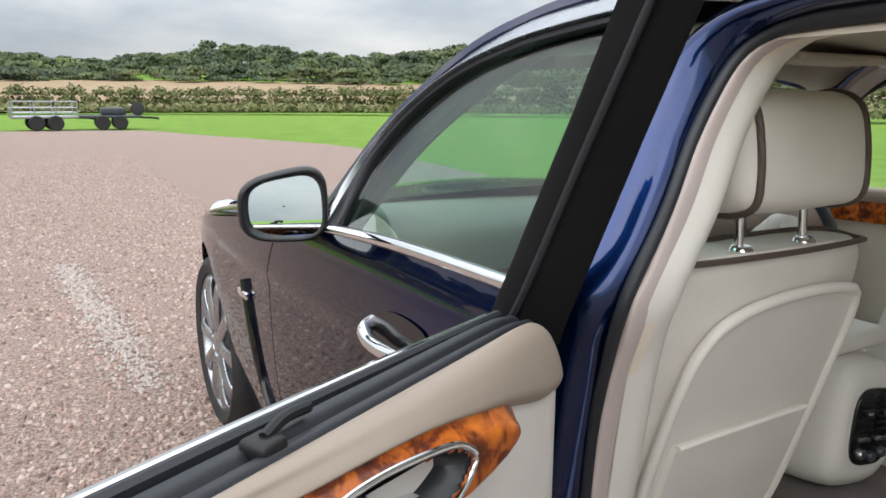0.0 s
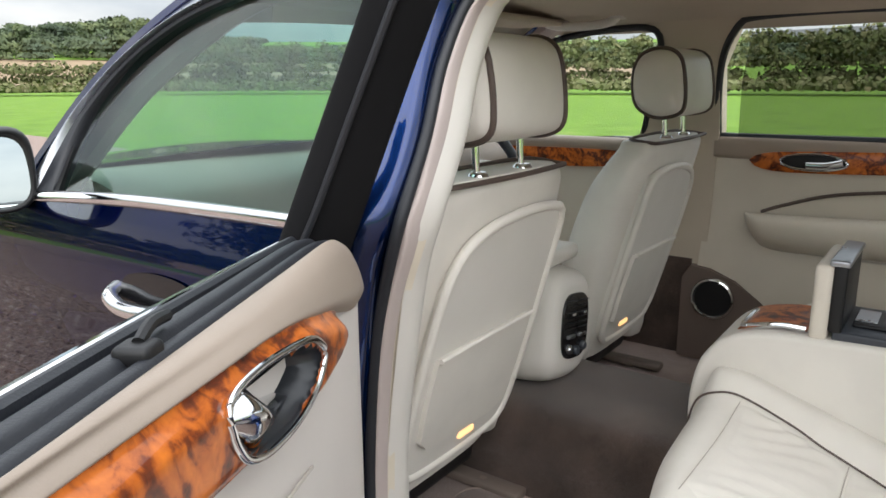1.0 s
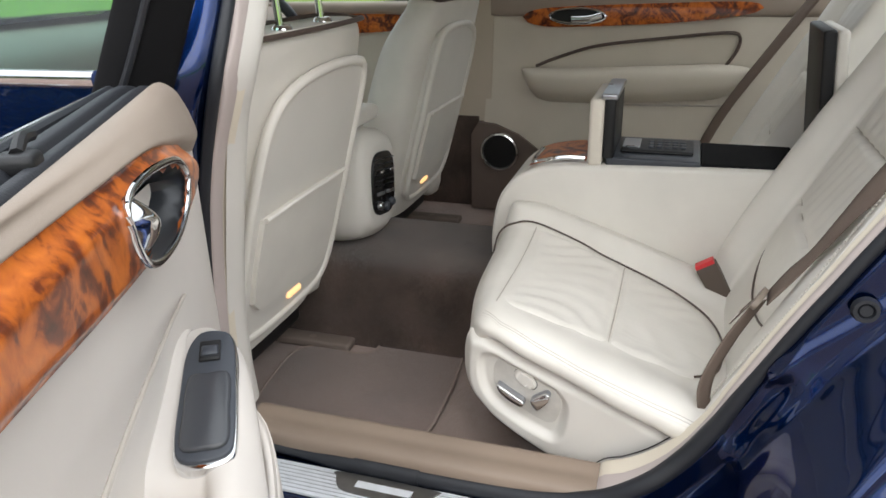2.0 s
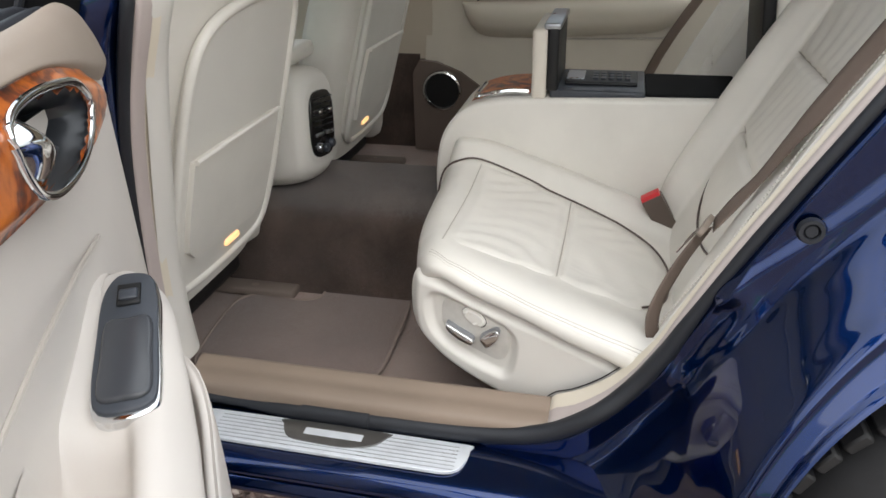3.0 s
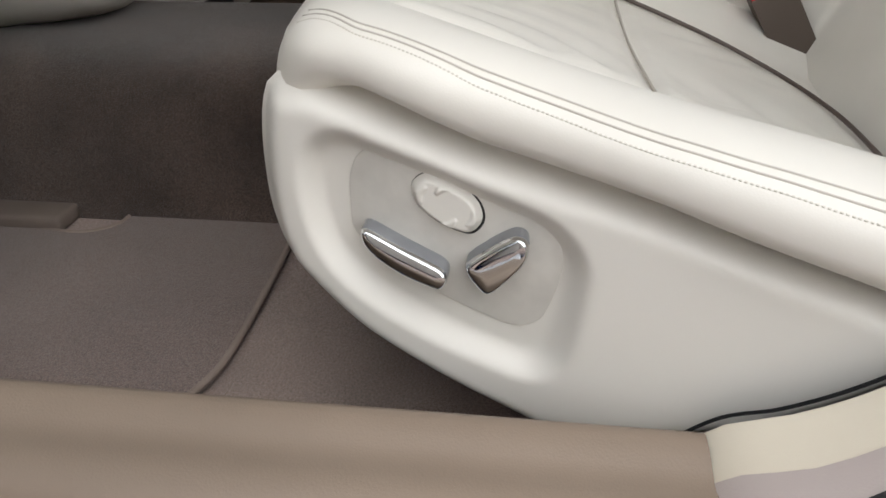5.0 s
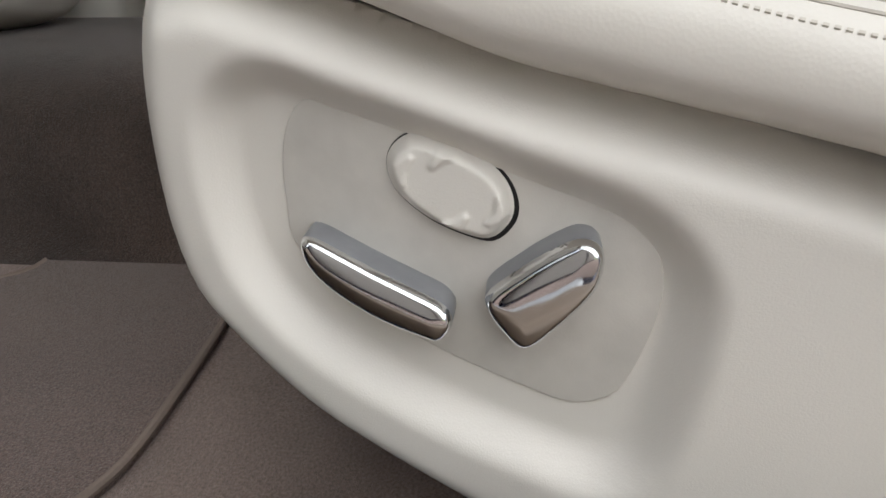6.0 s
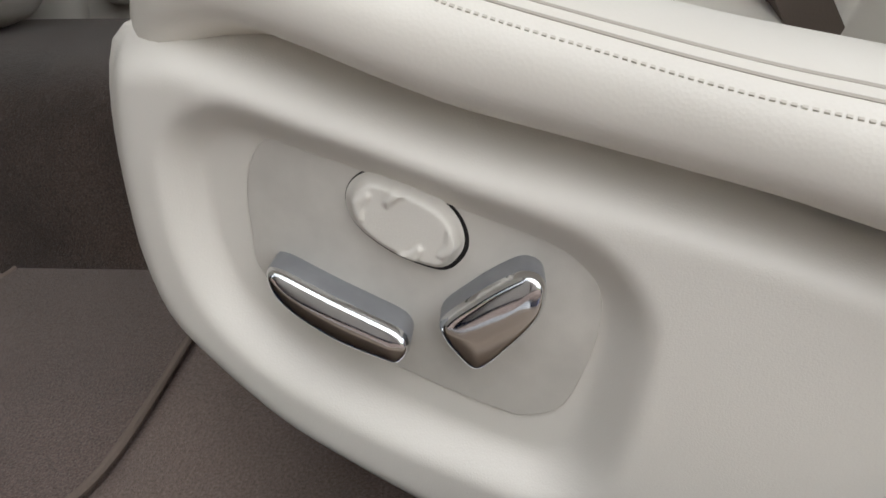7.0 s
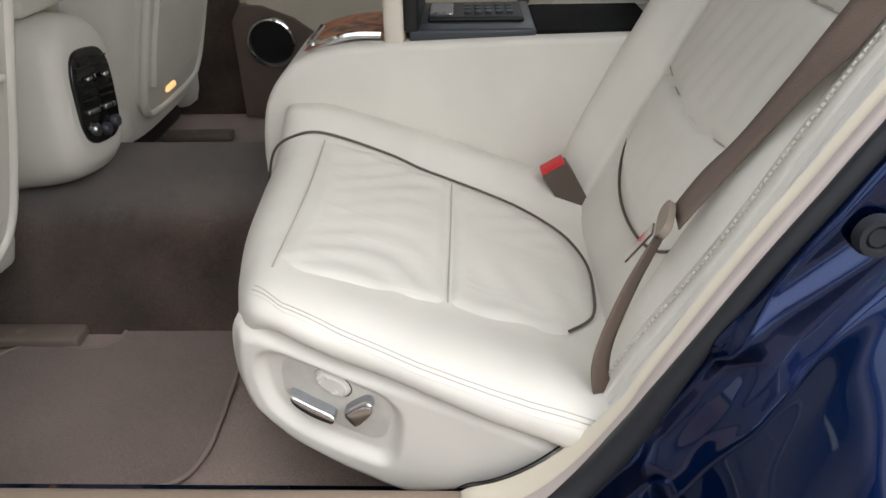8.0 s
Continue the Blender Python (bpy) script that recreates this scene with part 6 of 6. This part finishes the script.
part("walnut_inlay", sheet(fin, 0.03, lambda u, v: (0.722 - 0.006 * (1 - ((v - 0.94) / 0.035) ** 2), u, v), (0.015, 0, 0), 60), wood, far_side, "burr walnut inlay")
fo = [(0.265 + 0.085 * math.cos(a), 0.938 + 0.022 * math.sin(a)) for a in np.linspace(0, 2 * math.pi, 20, endpoint=False)]
fb = part("handle_bezel", tube([(0.712, u, v) for u, v in fo], 0.004, 50, 8, True), chrome, far_side)
part("handle_bowl", sheet(fo, 0.02, lambda u, v: (0.714, u, v), None, 40), black, fb)
part("release_lever", tube([(0.705, 0.28, 0.93), (0.70, 0.23, 0.932), (0.70, 0.19, 0.942)], 0.010, 16, 10), chrome, fb, "chrome lever")
part("armrest", skin([[(X0 - 0.01 - d * k, y, z + dz * k) for y, z, k in ((0.435, 0.775, 0.1), (0.41, 0.76, 0.6), (0.36, 0.752, 0.95), (0.2, 0.755, 1), (0.0, 0.765, 1), (-0.17, 0.775, 0.9), (-0.24, 0.785, 0.3))] for d, dz in ((0.0, 0.03), (0.04, 0.025), (0.055, 0.0), (0.05, -0.04), (0.02, -0.07), (0.0, -0.08))], 24, 16), shaded_ivory, far_side, "ivory armrest")
part("pad_piping", tube([(X0 - 0.012, y, z) for y, z in ((0.39, 0.785), (0.33, 0.81), (0.2, 0.85), (0.0, 0.875), (-0.17, 0.892), (-0.205, 0.88), (-0.20, 0.84), (-0.17, 0.79))], 0.005, 60), piping, far_side)
sp = part("speaker_ring", moved(lathe([(0.066, 0.0), (0.063, 0.008), (0.058, 0.010), (0.054, 0.004)], 40), axes((0.693, 0.50, 0.506), (0, 1, 0), (0, 0, 1), (-1, 0, 0))), chrome, far_side, "chrome speaker ring")
part("speaker_grille", moved(lathe([(0.0, 0.004), (0.056, 0.003)], 40), axes((0.693, 0.50, 0.506), (0, 1, 0), (0, 0, 1), (-1, 0, 0))), black, sp)
part("lower_panel", sheet([(0.60, 0.30), (0.60, 0.56), (0.575, 0.60), (0.52, 0.595), (0.44, 0.565), (0.36, 0.51), (0.30, 0.46), (0.1, 0.42), (-0.3, 0.40), (-0.3, 0.30)], 0.05, lambda u, v: (0.70, u, v), (0.03, 0, 0)), material("brown_door_base", (0.16, 0.12, 0.1), 0.7, grain=0.3, tint=0.15), far_side, "brown lower door panel")
g = part("window_pane", facing(sheet([(0.53, 1.0), (0.50, 1.2), (0.45, 1.29), (0.40, 1.315), (0.1, 1.32), (-0.25, 1.30), (-0.6, 1.2), (-0.6, 1.0)], 0.1, lambda u, v: (X0 + 0.03 - 0.62 * (v - 1.0), u, v)), (-1, 0, 0)), clear_glass, far_side)
g.visible_shadow = False
b = part("blind", facing(sheet([(0.475, 1.0), (0.455, 1.15), (0.42, 1.285), (0.1, 1.29), (-0.14, 1.285), (-0.165, 1.0)], 0.1, lambda u, v: (X0 + 0.0 - 0.62 * (v - 1.0), u, v)), (-1, 0, 0)), blind_cloth, far_side, "dark mesh sun blind, raised")
b.visible_shadow = False
part("divider", tube([(X0 + 0.005, -0.19, 1.0), (X0 - 0.07, -0.205, 1.12), (X0 - 0.19, -0.23, 1.31)], 0.02, 20), rubber, far_side)
part("window_surround", tube([(X0 + 0.01 - 0.62 * (v - 1.0), u, v) for u, v in ((-0.6, 1.0), (0.0, 1.0), (0.50, 0.998), (0.535, 1.01), (0.51, 1.2), (0.462, 1.295), (0.40, 1.325), (0.1, 1.33), (-0.25, 1.31), (-0.6, 1.21))], 0.012, 120, 8), rubber, far_side)
fp = thing("far_pillar", "beige centre pillar trim between the far windows", "pillar trim", (0.74, 0.6, 0.9))
part("cover", sheet([(0.54, 0.60), (0.53, 0.98), (0.51, 1.2), (0.46, 1.30), (0.40, 1.335), (0.72, 1.335), (0.66, 1.28), (0.69, 1.2), (0.775, 0.99), (0.78, 0.60)], 0.04, lambda u, v: (X0 - 0.005 - 0.6 * max(v - 1.0, 0), u, v), (0.08, 0, 0)), lining, fp)
ffd = thing("far_front_door", "closed front door with ivory trim and walnut inlay", "car door", (0.74, 1.1, 0.3))
part("panel", sheet([(0.77, 0.34), (0.765, 0.965), (1.5, 0.945), (1.5, 0.34)], 0.06, lambda u, v: (X0 - 0.02 * smooth01((0.8 - v) / 0.3), u, v), (0.08, 0, 0)), shaded_ivory, ffd)
part("top_rail", skin([[(x, y, z) for y in (0.765, 1.1, 1.5)] for x, z in ((0.79, 0.975), (0.75, 0.98), (0.73, 0.97), (0.728, 0.945), (0.735, 0.93))], 12, 12), tan_soft, ffd)
part("walnut_inlay", sheet([(0.80, 0.925), (0.85, 0.94), (1.1, 0.94), (1.4, 0.93), (1.4, 0.88), (1.1, 0.878), (0.86, 0.89)], 0.03, lambda u, v: (0.722, u, v), (0.015, 0, 0), 50), wood, ffd)
g = part("window_pane", facing(sheet([(0.765, 0.985), (0.69, 1.2), (0.66, 1.27), (0.70, 1.31), (0.9, 1.3), (1.05, 1.265), (1.2, 1.15), (1.3, 0.97)], 0.1, lambda u, v: (X0 + 0.03 - 0.62 * (v - 1.0), u, v)), (-1, 0, 0)), clear_glass, ffd)
g.visible_shadow = False
part("window_surround", tube([(X0 + 0.0 - 0.62 * (v - 1.0), u, v) for u, v in ((0.765, 0.99), (0.69, 1.2), (0.665, 1.265), (0.70, 1.308), (0.9, 1.298), (1.05, 1.262), (1.2, 1.15), (1.3, 0.97))], 0.01, 90, 8), rubber, ffd)
dash = thing("dashboard", "dashboard with walnut facia seen through the side glass", "dashboard", (CX, 1.5, 0.8))
part("top", skin([[(x, y, z) for y, z in ((1.22, 0.80), (1.2, 0.90), (1.25, 0.955), (1.4, 0.985), (1.62, 0.98))] for x in (-0.76, -0.4, 0.0, 0.35, 0.67)], 20, 20), tan_soft, dash)
part("facia", block((-0.72, 0.63), (1.205, 1.23), (0.78, 0.88), 0.01), wood, dash)
part("lower_dash", block((-0.74, 0.65), (1.23, 1.6), (0.35, 0.85), 0.03), hard_ivory, dash)
st = thing("steering_wheel", "leather-rimmed steering wheel on the driver's side", "steering wheel", (0.33, 1.1, 0.88))
WM = axes((0.33, 1.08, 0.87), (1, 0, 0), (0, 0.4, 0.917), (0, -0.917, 0.4))
part("rim", moved(tube([(0.185 * math.cos(a), 0.185 * math.sin(a), 0) for a in np.linspace(0, 2 * math.pi, 24, endpoint=False)], 0.016, 60, 10, True), WM), graphite, st)
part("boss", moved(lathe([(0.0, 0.02), (0.06, 0.015), (0.075, -0.02), (0.05, -0.1)], 30), WM), hard_ivory, st)
for a in (0, 180, 270):
    part("spoke", moved(tube([(0.05 * math.cos(radians(a)), 0.05 * math.sin(radians(a)), 0), (0.18 * math.cos(radians(a)), 0.18 * math.sin(radians(a)), 0)], 0.014, 6), WM), graphite, st)
part("pillar_base", sheet([(0.58, 0.30), (0.58, 0.615), (0.80, 0.615), (0.80, 0.30)], 0.05, lambda u, v: (X0 - 0.01, u, v), (0.05, 0, 0)), carpet, fp, "dark carpeted pillar foot")
part("armrest_groove", tube([(X0 - 0.008, y, z) for y, z in ((0.36, 0.70), (0.3, 0.68), (0.1, 0.672), (-0.2, 0.68))], 0.003, 40, 6), seam_shade, far_side)
# belt of the far seat and the grab handle over the far door
fbelt = thing("seat_belt", "brown webbing belt hanging beside the far rear seat", "seat belt", (0.6, -0.3, 0.8))
solid(part("webbing", skin([[(0.66, -0.10, 0.52), (0.665, -0.17, 0.68), (0.655, -0.29, 0.88), (0.60, -0.42, 1.1)], [(0.63, -0.125, 0.52), (0.635, -0.195, 0.68), (0.62, -0.315, 0.88), (0.565, -0.445, 1.1)]], 30, 4), belt_web, fbelt), 0.0015)
grab = thing("grab_handle", "beige roof grab handle over the far front door", "grab handle", (0.48, 0.87, 1.33))
part("grip", tube([(0.49, 0.99, 1.345), (0.475, 0.975, 1.325), (0.465, 0.92, 1.315), (0.465, 0.83, 1.315), (0.475, 0.775, 1.325), (0.49, 0.76, 1.345)], 0.012, 40, 10), hard_ivory, grab)
for y in (0.99, 0.76):
    part("mount", block((0.46, 0.51), (y - 0.018, y + 0.018), (1.33, 1.352), 0.006), hard_ivory, grab)
for s in (-1, 1):
    vis = thing("sun_visor", "beige cloth sun visor folded against the headlining", "sun visor", (CX + 0.32 * s, 1.0, 1.33), "sun visors")
    part("visor_pad", block((CX + 0.32 * s - 0.2, CX + 0.32 * s + 0.2), (0.92, 1.09), (1.318, 1.336), 0.008), lining, vis)
    part("visor_clip", block((CX + 0.1 * s - 0.012, CX + 0.1 * s + 0.012), (1.05, 1.075), (1.322, 1.35), 0.004), hard_ivory, vis)

# ---- the rest of the body: far side, rear end and underside ----
for name, line in (("far_front_skin", [(0.62, 0.30), (1.62, 0.30), (1.62, 0.5), (1.60, 0.80), (1.55, 0.94), (0.9, 0.98), (0.62, 0.985)]),
                   ("far_wing_skin", [(1.628, 0.30), (2.15, 0.27)] + arch + [(3.1, 0.25), (3.22, 0.45), (3.18, 0.66), (2.9, 0.76), (2.5, 0.83), (2.0, 0.895), (1.556, 0.945), (1.606, 0.80), (1.626, 0.5)]),
                   ("far_rear_skin", [(0.61, 0.30), (0.61, 0.985), (0.0, 0.985), (-0.6, 0.985), (-0.6, 0.76), (-0.35, 0.68), (-0.21, 0.45), (-0.2, 0.30)])):
    part(name, mirrored(side_panel(line, 0.06)), paint, car)
wheel(2.555, 0.575)
wheel(-0.60, 0.575)


def body_ring(y, bottom, hip, top, half):
    """One cross-section of the rear body, from the near sill over the top to the far one."""
    near = [(-0.86, y, bottom), (-0.875, y, bottom + 0.5 * (hip - bottom)), (-0.85, y, hip - 0.06), (-0.80, y, hip), (CX - half, y, top - 0.02), (CX, y, top)]
    return near + [(2 * CX - x, yy, z) for x, yy, z in reversed(near[:-1])]


part("rear_deck", skin([body_ring(*r) for r in ((-1.02, 0.34, 0.96, 1.0, 0.55), (-1.3, 0.3, 0.97, 1.01, 0.55), (-1.6, 0.3, 0.95, 1.0, 0.5), (-1.85, 0.32, 0.9, 0.95, 0.45), (-1.95, 0.4, 0.8, 0.84, 0.4), (-1.97, 0.45, 0.6, 0.62, 0.3))], 60, 30), paint, car)
part("hip_panel", skin([body_ring(*r)[:5] for r in ((-0.66, 0.735, 0.98, 1.0, 0.55), (-0.8, 0.70, 0.975, 1.0, 0.55), (-0.95, 0.55, 0.965, 1.0, 0.55), (-1.03, 0.34, 0.96, 1.0, 0.55))], 24, 16), paint, car)
part("hip_panel", mirrored(skin([body_ring(*r)[:5] for r in ((-0.60, 0.735, 0.98, 1.0, 0.55), (-0.8, 0.70, 0.975, 1.0, 0.55), (-0.95, 0.55, 0.965, 1.0, 0.55), (-1.03, 0.34, 0.96, 1.0, 0.55))], 24, 16)), paint, car)
for s in (0, 1):
    bm = skin([[(-0.655, -0.42, 1.325), (-0.67, -0.62, 1.24), (-0.72, -0.85, 1.10), (-0.78, -1.03, 0.99)], [(-0.60, -0.44, 1.36), (-0.61, -0.66, 1.28), (-0.64, -0.95, 1.11), (-0.68, -1.1, 1.0)]], 20, 6)
    part("rear_pillar", mirrored(bm) if s else bm, paint, car)
rs = part("rear_screen", facing(skin([[(-0.60, -0.46, 1.36), (-0.61, -0.68, 1.27), (-0.64, -0.95, 1.11), (-0.67, -1.08, 1.0)], [(CX, -0.50, 1.42), (CX, -0.74, 1.31), (CX, -1.0, 1.13), (CX, -1.12, 1.01)], [(2 * CX + 0.60, -0.46, 1.36), (2 * CX + 0.61, -0.68, 1.27), (2 * CX + 0.64, -0.95, 1.11), (2 * CX + 0.67, -1.08, 1.0)]], 14, 16), (0, 1, 0)), clear_glass, car, "rear window glass")
rs.visible_shadow = False
for s in (0, 1):
    bm = slab([(-0.07, -0.07), (0.06, -0.08), (0.08, 0.05), (-0.05, 0.08)], 0.0, 0.03, 0.012, n=32)
    bm = moved(bm, axes((-0.70, -1.93, 0.74), (1, 0, 0), (0, 0, 1), (0, -1, 0)))
    part("tail_lamp", mirrored(bm) if s else bm, red, car, "red tail lamp")
part("underbody", block((-0.74, 0.65), (-1.85, 3.05), (0.20, 0.275), 0.03), flock, car, "dark underbody")
part("rear_panel", block((-0.74, 0.65), (-1.975, -1.90), (0.30, 0.64), 0.03), paint, car, "painted rear panel")
